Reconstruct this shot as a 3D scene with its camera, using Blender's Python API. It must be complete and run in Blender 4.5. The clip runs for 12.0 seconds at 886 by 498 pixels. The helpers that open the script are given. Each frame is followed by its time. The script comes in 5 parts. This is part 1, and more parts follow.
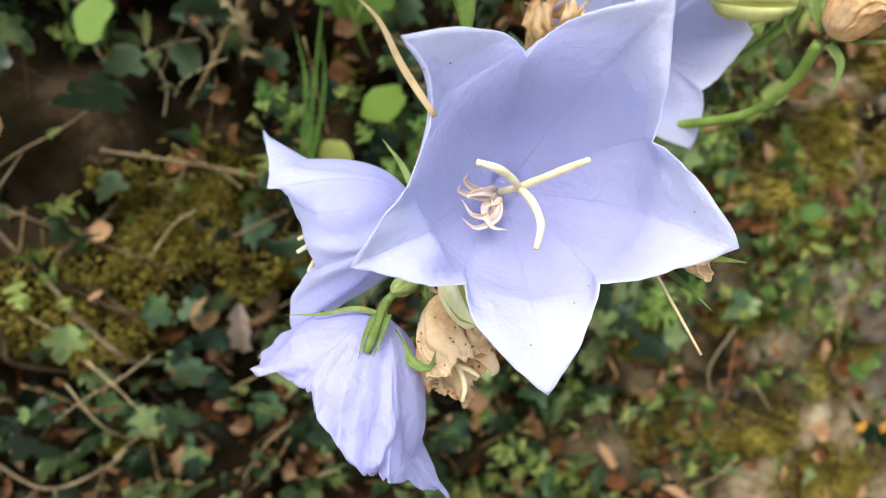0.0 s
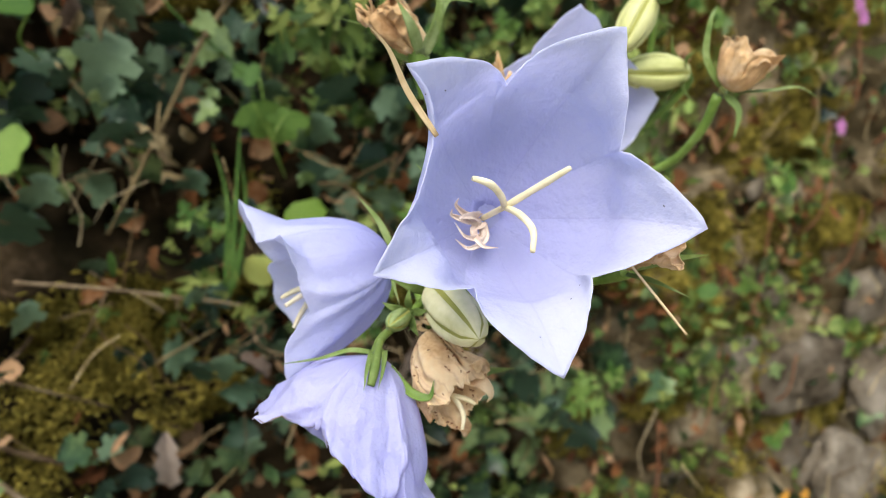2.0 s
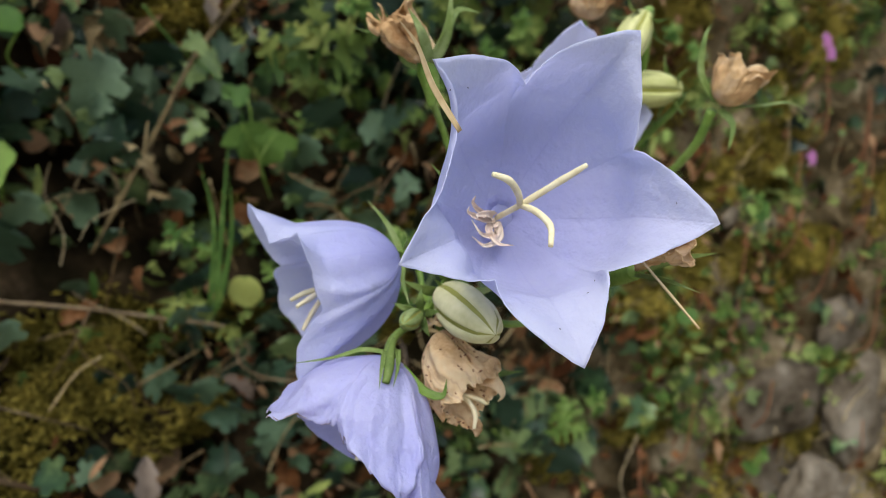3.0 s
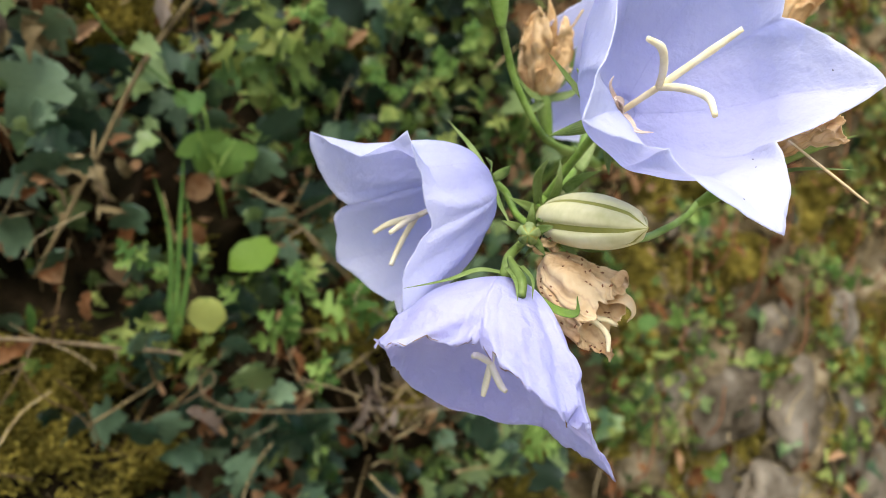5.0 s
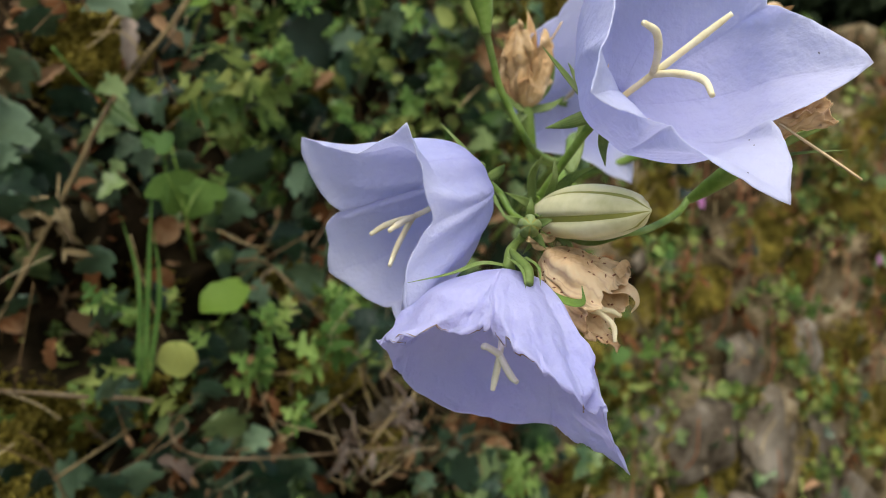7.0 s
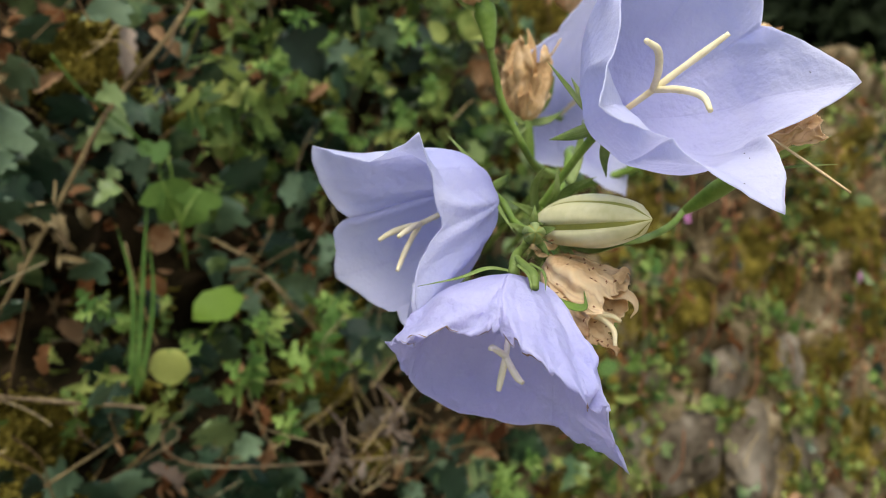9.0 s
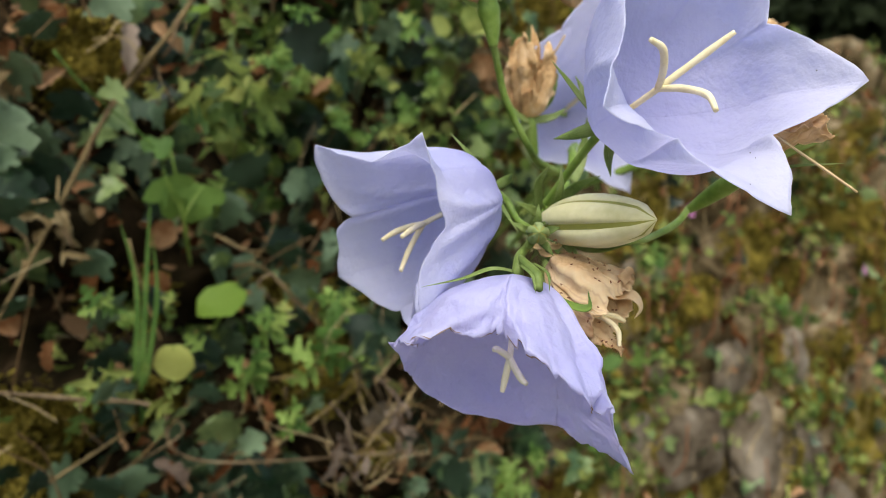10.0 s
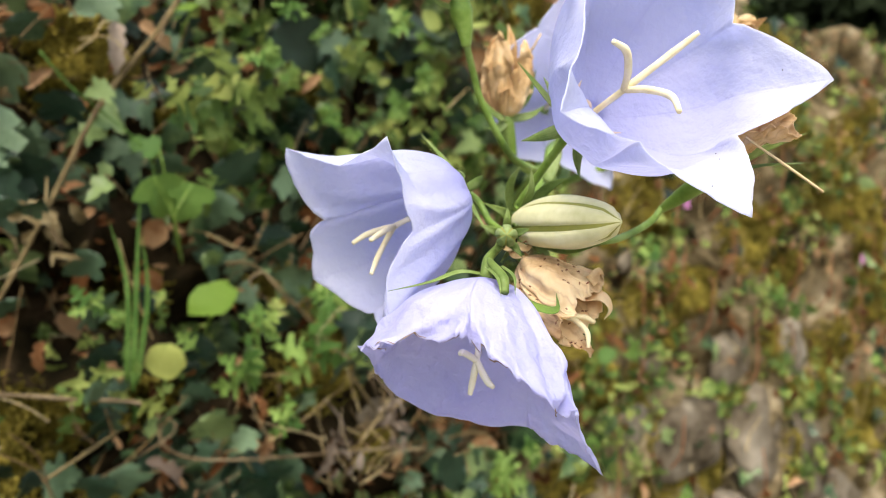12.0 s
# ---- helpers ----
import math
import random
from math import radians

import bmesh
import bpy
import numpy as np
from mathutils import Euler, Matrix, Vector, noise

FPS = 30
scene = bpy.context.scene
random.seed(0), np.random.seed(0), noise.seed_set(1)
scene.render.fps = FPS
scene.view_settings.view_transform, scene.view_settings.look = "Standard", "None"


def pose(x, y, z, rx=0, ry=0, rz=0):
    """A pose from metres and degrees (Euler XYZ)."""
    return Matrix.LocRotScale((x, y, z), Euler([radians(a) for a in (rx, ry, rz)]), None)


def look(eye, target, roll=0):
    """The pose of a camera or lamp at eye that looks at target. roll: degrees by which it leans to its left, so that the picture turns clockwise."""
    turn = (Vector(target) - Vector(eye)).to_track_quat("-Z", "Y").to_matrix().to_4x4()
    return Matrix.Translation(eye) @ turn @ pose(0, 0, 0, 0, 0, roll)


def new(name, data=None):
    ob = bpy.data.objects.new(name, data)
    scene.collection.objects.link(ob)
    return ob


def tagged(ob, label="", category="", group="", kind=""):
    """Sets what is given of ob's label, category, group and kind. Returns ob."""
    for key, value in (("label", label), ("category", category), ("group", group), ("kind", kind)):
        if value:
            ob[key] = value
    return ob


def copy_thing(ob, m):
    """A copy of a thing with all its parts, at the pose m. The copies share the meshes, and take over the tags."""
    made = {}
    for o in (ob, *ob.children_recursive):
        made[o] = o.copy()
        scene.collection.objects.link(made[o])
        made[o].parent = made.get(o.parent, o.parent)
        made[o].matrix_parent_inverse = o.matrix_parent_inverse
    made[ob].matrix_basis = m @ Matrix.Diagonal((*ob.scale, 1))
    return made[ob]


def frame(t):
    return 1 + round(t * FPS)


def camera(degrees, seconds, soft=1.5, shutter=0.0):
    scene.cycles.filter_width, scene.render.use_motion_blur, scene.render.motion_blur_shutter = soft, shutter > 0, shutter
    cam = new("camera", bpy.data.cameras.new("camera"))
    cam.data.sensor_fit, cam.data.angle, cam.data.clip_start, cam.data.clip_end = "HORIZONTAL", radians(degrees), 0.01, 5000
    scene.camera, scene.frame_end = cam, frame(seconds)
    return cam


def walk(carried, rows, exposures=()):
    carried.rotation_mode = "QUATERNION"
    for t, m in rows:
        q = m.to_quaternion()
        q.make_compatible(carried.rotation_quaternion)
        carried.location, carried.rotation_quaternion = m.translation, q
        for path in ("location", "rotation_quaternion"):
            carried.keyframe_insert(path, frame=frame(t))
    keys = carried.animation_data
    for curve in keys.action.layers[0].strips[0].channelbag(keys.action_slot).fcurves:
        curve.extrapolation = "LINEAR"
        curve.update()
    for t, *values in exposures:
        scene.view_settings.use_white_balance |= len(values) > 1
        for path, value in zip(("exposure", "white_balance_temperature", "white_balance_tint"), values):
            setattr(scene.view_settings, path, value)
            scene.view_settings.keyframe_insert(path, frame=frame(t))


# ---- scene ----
cam = camera(61.7, 12.0, soft=0.8)
cam.data.dof.use_dof = True
cam.data.dof.focus_distance = 0.108
cam.data.dof.aperture_fstop = 25.0
PATH = [
    (0, (0.00000, 0.00000, 1.00000), (-0.00001, 0.93971, 0.65803), 0.00),
    (0.5, (-0.01239, -0.00254, 0.99559), (0.08088, 0.94091, 0.67746), -1.07),
    (1, (-0.01754, -0.00774, 0.99270), (0.11675, 0.95124, 0.74303), -2.21),
    (1.5, (-0.01636, -0.01069, 0.98965), (0.12589, 0.95944, 0.79314), -2.80),
    (2, (-0.01707, -0.01214, 0.98554), (0.12935, 0.96254, 0.81650), -3.23),
    (2.5, (-0.02032, -0.01299, 0.98382), (0.14616, 0.96288, 0.84256), -2.75),
    (3, (-0.02513, -0.01363, 0.98023), (0.16174, 0.96062, 0.85403), -2.64),
    (3.5, (-0.03103, -0.01356, 0.97682), (0.18668, 0.95562, 0.86149), -2.85),
    (3.7, (-0.03620, -0.01225, 0.97538), (0.20070, 0.95213, 0.85767), -2.66),
    (5.3, (-0.06008, 0.01047, 0.95522), (0.26514, 0.95454, 0.90079), -5.52),
    (5.5, (-0.06161, 0.00985, 0.95716), (0.26576, 0.95312, 0.90158), -5.41),
    (6, (-0.06968, 0.01455, 0.95325), (0.27825, 0.95172, 0.92745), -6.11),
    (6.5, (-0.06608, 0.01541, 0.95206), (0.30007, 0.94597, 0.95007), -7.10),
    (7, (-0.06451, 0.01273, 0.94816), (0.31060, 0.93970, 0.95287), -7.25),
    (7.2, (-0.06510, 0.01220, 0.94898), (0.31454, 0.93730, 0.95688), -7.62),
    (8.8, (-0.06971, 0.01029, 0.94643), (0.32265, 0.92976, 0.97146), -6.94),
    (9, (-0.06979, 0.01017, 0.94726), (0.32608, 0.92825, 0.96776), -6.65),
    (9.5, (-0.06857, 0.01170, 0.94624), (0.32209, 0.93212, 0.96104), -6.31),
    (10, (-0.06946, 0.01059, 0.94844), (0.32124, 0.93103, 0.96025), -6.73),
    (10.5, (-0.06597, 0.00736, 0.94888), (0.32419, 0.92801, 0.96201), -7.06),
    (11, (-0.06374, 0.00677, 0.95153), (0.31811, 0.93094, 0.96078), -7.37),
    (11.5, (-0.06408, 0.00554, 0.95186), (0.31950, 0.92896, 0.96438), -7.58),
    (12, (-0.06424, 0.00824, 0.94954), (0.32306, 0.93019, 0.95139), -7.33),
]
EXPOSURES = [(t, 0.80 + stops, warmth - 110, 4) for t, stops, warmth in (
    (0.0, 0.32, 6640), (0.5, 0.31, 6640), (1.0, 0.34, 6640), (1.5, 0.34, 6640), (2.0, 0.18, 6660), (2.5, 0.01, 6620), (3.0, -0.29, 6500), (3.5, -0.3, 6500),
    (5.5, 0.5, 6780), (6.0, 0.4, 6760), (6.5, -0.25, 6560), (7.0, -0.12, 6720), (9.0, 0.0, 6900), (9.5, -0.02, 6960), (10.0, 0.05, 6980),
    (10.5, 0.46, 7150), (11.0, 0.54, 7140), (11.5, 0.55, 7120), (12.0, 0.56, 7080))]
walk(cam, [(t, look(eye, target, roll)) for t, eye, target, roll in PATH], EXPOSURES)

# ---- light: a bright overcast sky ----
world = bpy.data.worlds.new("world")
scene.world = world
world.use_nodes = True
sky = world.node_tree.nodes.new("ShaderNodeTexSky")
sky.sky_type, sky.sun_disc = "NISHITA", False
sky.sun_elevation, sky.sun_rotation = radians(55), radians(200)
sky.dust_density, sky.ozone_density = 4.0, 1.0
background = world.node_tree.nodes["Background"]
background.inputs["Strength"].default_value = 0.135
world.node_tree.links.new(sky.outputs["Color"], background.inputs["Color"])
sun = new("sun", bpy.data.lights.new("sun", "SUN"))
sun.data.energy, sun.data.angle, sun.data.color = 1.3, radians(38), (1.0, 0.985, 0.97)
sun.matrix_world = look((-0.2, -1.7, 3.85), (0.1, 0.3, 1.0))

rng = random.Random(7)


# ---- materials ----
def surface(name, colours, scale=40.0, rough=0.6, bump=0.3, fine=400.0, through_light=0.0, light_colour=None,
            gloss=0.3, vary=0.0, island=False, depth=0.0006):
    """A material whose colour runs through colours by noise at two scales; vary: lightness steps between pieces."""
    m = bpy.data.materials.new(name)
    m.use_nodes = True
    n, l = m.node_tree.nodes, m.node_tree.links
    b = n["Principled BSDF"]
    place = n.new("ShaderNodeTexCoord")
    big, small = n.new("ShaderNodeTexNoise"), n.new("ShaderNodeTexNoise")
    big.inputs["Scale"].default_value, big.inputs["Detail"].default_value = scale, 5
    small.inputs["Scale"].default_value, small.inputs["Detail"].default_value = fine, 4
    mix = n.new("ShaderNodeMath")
    mix.operation = "MULTIPLY_ADD"
    mix.inputs[1].default_value = 0.35
    shift = n.new("ShaderNodeMath")
    shift.operation = "MULTIPLY_ADD"
    shift.inputs[1].default_value, shift.inputs[2].default_value = 1.3, -0.32
    ramp = n.new("ShaderNodeValToRGB")
    while len(ramp.color_ramp.elements) < len(colours):
        ramp.color_ramp.elements.new(0.5)
    for k, (e, c) in enumerate(zip(ramp.color_ramp.elements, colours)):
        e.position, e.color = 0.2 + 0.6 * k / max(1, len(colours) - 1), (*c, 1)
    for tex in (big, small):
        l.new(place.outputs["Object"], tex.inputs["Vector"])
    l.new(big.outputs["Fac"], shift.inputs[0])
    l.new(small.outputs["Fac"], mix.inputs[0])
    l.new(shift.outputs[0], mix.inputs[2])
    fac = mix.outputs[0]
    if vary:
        info = n.new("ShaderNodeNewGeometry" if island else "ShaderNodeObjectInfo")
        add = n.new("ShaderNodeMath")
        add.operation = "MULTIPLY_ADD"
        add.inputs[1].default_value = vary
        l.new(info.outputs["Random Per Island" if island else "Random"], add.inputs[0])
        sub = n.new("ShaderNodeMath")
        sub.operation = "SUBTRACT"
        sub.inputs[1].default_value = vary / 2
        l.new(fac, add.inputs[2])
        l.new(add.outputs[0], sub.inputs[0])
        fac = sub.outputs[0]
    l.new(fac, ramp.inputs["Fac"])
    l.new(ramp.outputs["Color"], b.inputs["Base Color"])
    b.inputs["Roughness"].default_value = rough
    b.inputs["Specular IOR Level"].default_value = gloss
    bumps = n.new("ShaderNodeBump")
    bumps.inputs["Strength"].default_value, bumps.inputs["Distance"].default_value = bump, depth
    l.new(mix.outputs[0], bumps.inputs["Height"])
    l.new(bumps.outputs["Normal"], b.inputs["Normal"])
    if through_light:
        t, s = n.new("ShaderNodeBsdfTranslucent"), n.new("ShaderNodeMixShader")
        s.inputs["Fac"].default_value = through_light
        if light_colour:
            t.inputs["Color"].default_value = (*light_colour, 1)
        else:
            l.new(ramp.outputs["Color"], t.inputs["Color"])
        l.new(bumps.outputs["Normal"], t.inputs["Normal"])
        l.new(b.outputs[0], s.inputs[1])
        l.new(t.outputs[0], s.inputs[2])
        l.new(s.outputs[0], n["Material Output"].inputs["Surface"])
    return m


def veined(m, count, colour, strength=0.25, width=0.12, offset=0.0, wobbly=1.0, relief_depth=0.0):
    """Adds fine lengthwise veins, count of them round the piece (by its UV map), to a material."""
    n, l = m.node_tree.nodes, m.node_tree.links
    uv, split, wobble = n.new("ShaderNodeUVMap"), n.new("ShaderNodeSeparateXYZ"), n.new("ShaderNodeTexNoise")
    uv.uv_map = "UVMap"
    l.new(uv.outputs[0], split.inputs[0])
    l.new(uv.outputs[0], wobble.inputs["Vector"])
    wobble.inputs["Scale"].default_value = 9
    shift = n.new("ShaderNodeMath")
    shift.operation = "MULTIPLY_ADD"
    shift.inputs[1].default_value, shift.inputs[2].default_value = wobbly, offset
    l.new(wobble.outputs["Fac"], shift.inputs[0])
    along = n.new("ShaderNodeMath")
    along.operation = "MULTIPLY_ADD"
    along.inputs[1].default_value = count
    l.new(split.outputs["X"], along.inputs[0])
    l.new(shift.outputs[0], along.inputs[2])
    wave = n.new("ShaderNodeMath")
    wave.operation = "PINGPONG"
    wave.inputs[1].default_value = 0.5
    l.new(along.outputs[0], wave.inputs[0])
    line = n.new("ShaderNodeMapRange")
    line.inputs["From Min"].default_value, line.inputs["From Max"].default_value = 0.0, width
    line.inputs["To Min"].default_value, line.inputs["To Max"].default_value = strength, 0.0
    l.new(wave.outputs[0], line.inputs["Value"])
    blend = n.new("ShaderNodeMix")
    blend.data_type = "RGBA"
    ramp = n["Color Ramp"]
    l.new(line.outputs[0], blend.inputs["Factor"])
    l.new(ramp.outputs["Color"], blend.inputs["A"])
    blend.inputs["B"].default_value = (*colour, 1)
    for target in [x.to_socket for x in ramp.outputs["Color"].links if x.to_node != blend]:
        l.new(blend.outputs["Result"], target)
    if relief_depth:
        ridge = n.new("ShaderNodeBump")
        ridge.inputs["Strength"].default_value, ridge.inputs["Distance"].default_value = 1.0, relief_depth / max(strength, 0.01)
        ridge.invert = True
        normal = n["Principled BSDF"].inputs["Normal"]
        l.new(line.outputs[0], ridge.inputs["Height"])
        l.new(normal.links[0].from_socket, ridge.inputs["Normal"])
        l.new(ridge.outputs["Normal"], normal)
    return m


PETAL = veined(veined(surface("petal", [(0.50, 0.525, 0.85), (0.60, 0.625, 0.88), (0.695, 0.72, 0.91)], 60, 0.5, 1.0, 620,
                              0.6, (0.77, 0.78, 0.96), 0.25, depth=0.0011), 55, (0.45, 0.46, 0.82), 0.16, 0.2, relief_depth=0.00003), 5, (0.38, 0.38, 0.76), 0.3, 0.009, 0.5, 0.0, 0.00008)


def along_petal(m, colour, most, start, stop):
    """Another tint, part pigment and part painted light, which sets in unevenly between two heights of the bell (foot
    0, rim 1).
    """
    n, l = m.node_tree.nodes, m.node_tree.links
    uv, split, cloud = n.new("ShaderNodeUVMap"), n.new("ShaderNodeSeparateXYZ"), n.new("ShaderNodeTexNoise")
    uv.uv_map = "UVMap"
    cloud.inputs["Scale"].default_value = 14
    l.new(uv.outputs[0], split.inputs[0])
    l.new(uv.outputs[0], cloud.inputs["Vector"])
    add, edge = n.new("ShaderNodeMath"), n.new("ShaderNodeMapRange")
    add.operation = "MULTIPLY_ADD"
    add.inputs[1].default_value = 0.35
    l.new(cloud.outputs["Fac"], add.inputs[0])
    l.new(split.outputs["Y"], add.inputs[2])
    edge.inputs["From Min"].default_value, edge.inputs["From Max"].default_value = start + 0.17, stop + 0.17
    edge.inputs["To Max"].default_value = most
    l.new(add.outputs[0], edge.inputs["Value"])
    blend = n.new("ShaderNodeMix")
    blend.data_type = "RGBA"
    base = n["Principled BSDF"].inputs["Base Color"]
    l.new(edge.outputs[0], blend.inputs["Factor"])
    l.new(base.links[0].from_socket, blend.inputs["A"])
    blend.inputs["B"].default_value = (*colour, 1)
    l.new(blend.outputs["Result"], base)
    return m


# Deeper violet throat: pigment together with the shade inside the bell.
along_petal(PETAL, (0.47, 0.44, 0.84), 0.35, 0.55, 0.15)
# Whitened lobes: paler pigment plus the light they catch, painted in.
along_petal(PETAL, (0.80, 0.82, 0.94), 0.6, 0.55, 0.95)


def worn_rim(m, colour, start=0.955, until=0.37):
    """Browned, papery flecks along the torn rim of a petal."""
    n, l = m.node_tree.nodes, m.node_tree.links
    uv, split, flecks = n.new("ShaderNodeUVMap"), n.new("ShaderNodeSeparateXYZ"), n.new("ShaderNodeTexNoise")
    uv.uv_map = "UVMap"
    flecks.inputs["Scale"].default_value = 26
    l.new(uv.outputs[0], split.inputs[0])
    l.new(uv.outputs[0], flecks.inputs["Vector"])
    add, edge = n.new("ShaderNodeMath"), n.new("ShaderNodeMapRange")
    add.operation = "MULTIPLY_ADD"
    add.inputs[1].default_value = 0.3
    l.new(flecks.outputs["Fac"], add.inputs[0])
    l.new(split.outputs["Y"], add.inputs[2])
    edge.inputs["From Min"].default_value, edge.inputs["From Max"].default_value = start + 0.20, start + 0.215
    l.new(add.outputs[0], edge.inputs["Value"])
    there, both = n.new("ShaderNodeMath"), n.new("ShaderNodeMath")
    there.operation, both.operation = "LESS_THAN", "MULTIPLY"
    there.inputs[1].default_value = until
    l.new(split.outputs["X"], there.inputs[0])
    l.new(there.outputs[0], both.inputs[0])
    l.new(edge.outputs[0], both.inputs[1])
    blend = n.new("ShaderNodeMix")
    blend.data_type = "RGBA"
    base = n["Principled BSDF"].inputs["Base Color"]
    l.new(both.outputs[0], blend.inputs["Factor"])
    l.new(base.links[0].from_socket, blend.inputs["A"])
    blend.inputs["B"].default_value = (*colour, 1)
    l.new(blend.outputs["Result"], base)
    shine = n["Translucent BSDF"].inputs["Color"]
    behind = n.new("ShaderNodeMix")
    behind.data_type = "RGBA"
    behind.inputs["A"].default_value = shine.default_value
    behind.inputs["B"].default_value = (*colour, 1)
    l.new(both.outputs[0], behind.inputs["Factor"])
    l.new(behind.outputs["Result"], shine)
    return m


TORN = worn_rim(veined(surface("torn_petal", [(0.48, 0.51, 0.86), (0.58, 0.61, 0.89), (0.68, 0.705, 0.925)], 60, 0.45, 1.0, 420,
                               0.6, (0.80, 0.76, 0.96), 0.25, depth=0.0022), 55, (0.45, 0.43, 0.83), 0.15, 0.2, relief_depth=0.00005), (0.36, 0.23, 0.11), 0.945)
BUD = veined(surface("bud_skin", [(0.60, 0.58, 0.29), (0.76, 0.73, 0.44), (0.86, 0.83, 0.59)], 80, 0.5, 0.25, 700, 0.15), 16, (0.52, 0.53, 0.25), 0.14, 0.3)
GREEN_BUD = veined(surface("young_bud_skin", [(0.42, 0.45, 0.15), (0.56, 0.57, 0.24), (0.66, 0.65, 0.34)], 80, 0.5, 0.25, 700, 0.15), 16, (0.36, 0.40, 0.13), 0.14, 0.3)
FURROW = surface("bud_furrow", [(0.24, 0.25, 0.045), (0.36, 0.35, 0.09)], 90, 0.55, 0.2, 700, 0.1)
DRY = veined(surface("dry_petal", [(0.50, 0.30, 0.14), (0.84, 0.66, 0.42), (0.92, 0.81, 0.60)], 130, 0.8, 0.5, 900, 0.45, depth=0.0005), 30, (0.32, 0.13, 0.06), 0.25, 0.14)
OCHRE = veined(surface("ochre_dry_petal", [(0.42, 0.22, 0.09), (0.70, 0.48, 0.25), (0.86, 0.70, 0.49)], 130, 0.8, 0.5, 900, 0.32, depth=0.0005), 24, (0.26, 0.10, 0.035), 0.25, 0.14)
STIGMA = surface("stigma", [(0.72, 0.63, 0.37), (0.82, 0.74, 0.49), (0.88, 0.81, 0.58)], 300, 0.7, 0.6, 2500, 0.15, depth=0.0002)
CREAM = surface("pale_stigma", [(0.76, 0.73, 0.56), (0.86, 0.84, 0.70)], 300, 0.7, 0.6, 2500, 0.2, depth=0.0002)
STAMEN = surface("stamen", [(0.72, 0.54, 0.44), (0.86, 0.74, 0.64)], 300, 0.7, 0.4, 1500, 0.15, depth=0.0002)
STEM = surface("stem", [(0.065, 0.125, 0.018), (0.14, 0.225, 0.038), (0.25, 0.345, 0.10)], 120, 0.45, 0.3, 900, depth=0.0002)
SEPAL = veined(surface("sepal", [(0.085, 0.145, 0.026), (0.18, 0.255, 0.065), (0.36, 0.43, 0.19)], 110, 0.5, 0.3, 900, 0.25, depth=0.0002), 6, (0.32, 0.42, 0.18), 0.4, 0.2)
STRAW = surface("straw", [(0.34, 0.22, 0.11), (0.56, 0.42, 0.24), (0.68, 0.55, 0.36)], 90, 0.75, 0.4, 900)
IVY = surface("ivy_leaf", [(0.006, 0.019, 0.012), (0.029, 0.065, 0.035), (0.12, 0.18, 0.10)], 60, 0.32, 0.5, 500, 0.08, None, 0.32, 0.7)
IVY_MASS = surface("ivy_leaf_mass", [(0.006, 0.017, 0.008), (0.038, 0.075, 0.029), (0.16, 0.22, 0.085)], 60, 0.34, 0.4, 500, 0.08, None, 0.3, 0.9, True)
HERB = surface("herb_leaf", [(0.040, 0.096, 0.018), (0.112, 0.205, 0.040), (0.27, 0.375, 0.10)], 70, 0.5, 0.3, 500, 0.3, None, 0.2, 0.6)
OLIVE = surface("shaded_herb_leaf", [(0.026, 0.056, 0.011), (0.085, 0.135, 0.028), (0.22, 0.25, 0.065)], 70, 0.5, 0.3, 500, 0.25, None, 0.18, 0.7)
HERB_MASS = surface("herb_leaf_mass", [(0.030, 0.061, 0.013), (0.115, 0.17, 0.036), (0.28, 0.33, 0.095)], 70, 0.5, 0.3, 500, 0.25, None, 0.16, 0.8, True)
GRASS = surface("grass_blade", [(0.035, 0.085, 0.012), (0.062, 0.13, 0.02), (0.11, 0.19, 0.04)], 70, 0.5, 0.3, 500, 0.25)
LIME = surface("young_leaf", [(0.07, 0.135, 0.014), (0.112, 0.19, 0.027), (0.175, 0.26, 0.05)], 50, 0.5, 0.3, 500, 0.3)
YELLOW = surface("yellowing_leaf", [(0.20, 0.25, 0.05), (0.32, 0.35, 0.09), (0.42, 0.44, 0.16)], 60, 0.55, 0.3, 500, 0.25)
MOSS = surface("moss", [(0.065, 0.055, 0.010), (0.18, 0.142, 0.024), (0.36, 0.295, 0.065)], 40, 0.9, 0.6, 500, 0.15, None, 0.1, 0.5, True)
DEAD = surface("dead_leaf", [(0.055, 0.019, 0.007), (0.18, 0.074, 0.028), (0.36, 0.225, 0.125)], 40, 0.8, 0.5, 300, 0.15, None, 0.08, 0.8)
DEAD_MASS = surface("dead_leaf_mass", [(0.046, 0.017, 0.006), (0.165, 0.070, 0.026), (0.35, 0.215, 0.12)], 40, 0.8, 0.5, 300, 0.15, None, 0.08, 0.8, True)
TWIG = surface("twig", [(0.045, 0.027, 0.014), (0.11, 0.076, 0.043), (0.21, 0.16, 0.10)], 90, 0.85, 0.6, 700, gloss=0.1, vary=0.4)
DRY_STEM = surface("dry_straw", [(0.07, 0.043, 0.02), (0.165, 0.115, 0.058), (0.40, 0.32, 0.195)], 90, 0.85, 0.5, 700, gloss=0.1, vary=0.8)
PALE_STEM = surface("tan_stem", [(0.06, 0.043, 0.02), (0.15, 0.112, 0.055), (0.29, 0.23, 0.13)], 60, 0.8, 0.5, 700, gloss=0.1, vary=0.4)
PALE_DEAD = surface("bleached_dead_leaf", [(0.09, 0.06, 0.045), (0.20, 0.155, 0.125), (0.40, 0.33, 0.28)], 60, 0.8, 0.5, 300, 0.2, None, 0.08, 0.5)
TWIG_MASS = surface("dry_stem", [(0.07, 0.042, 0.018), (0.20, 0.138, 0.062), (0.44, 0.345, 0.19)], 90, 0.85, 0.5, 700, gloss=0.1, vary=0.7, island=True)
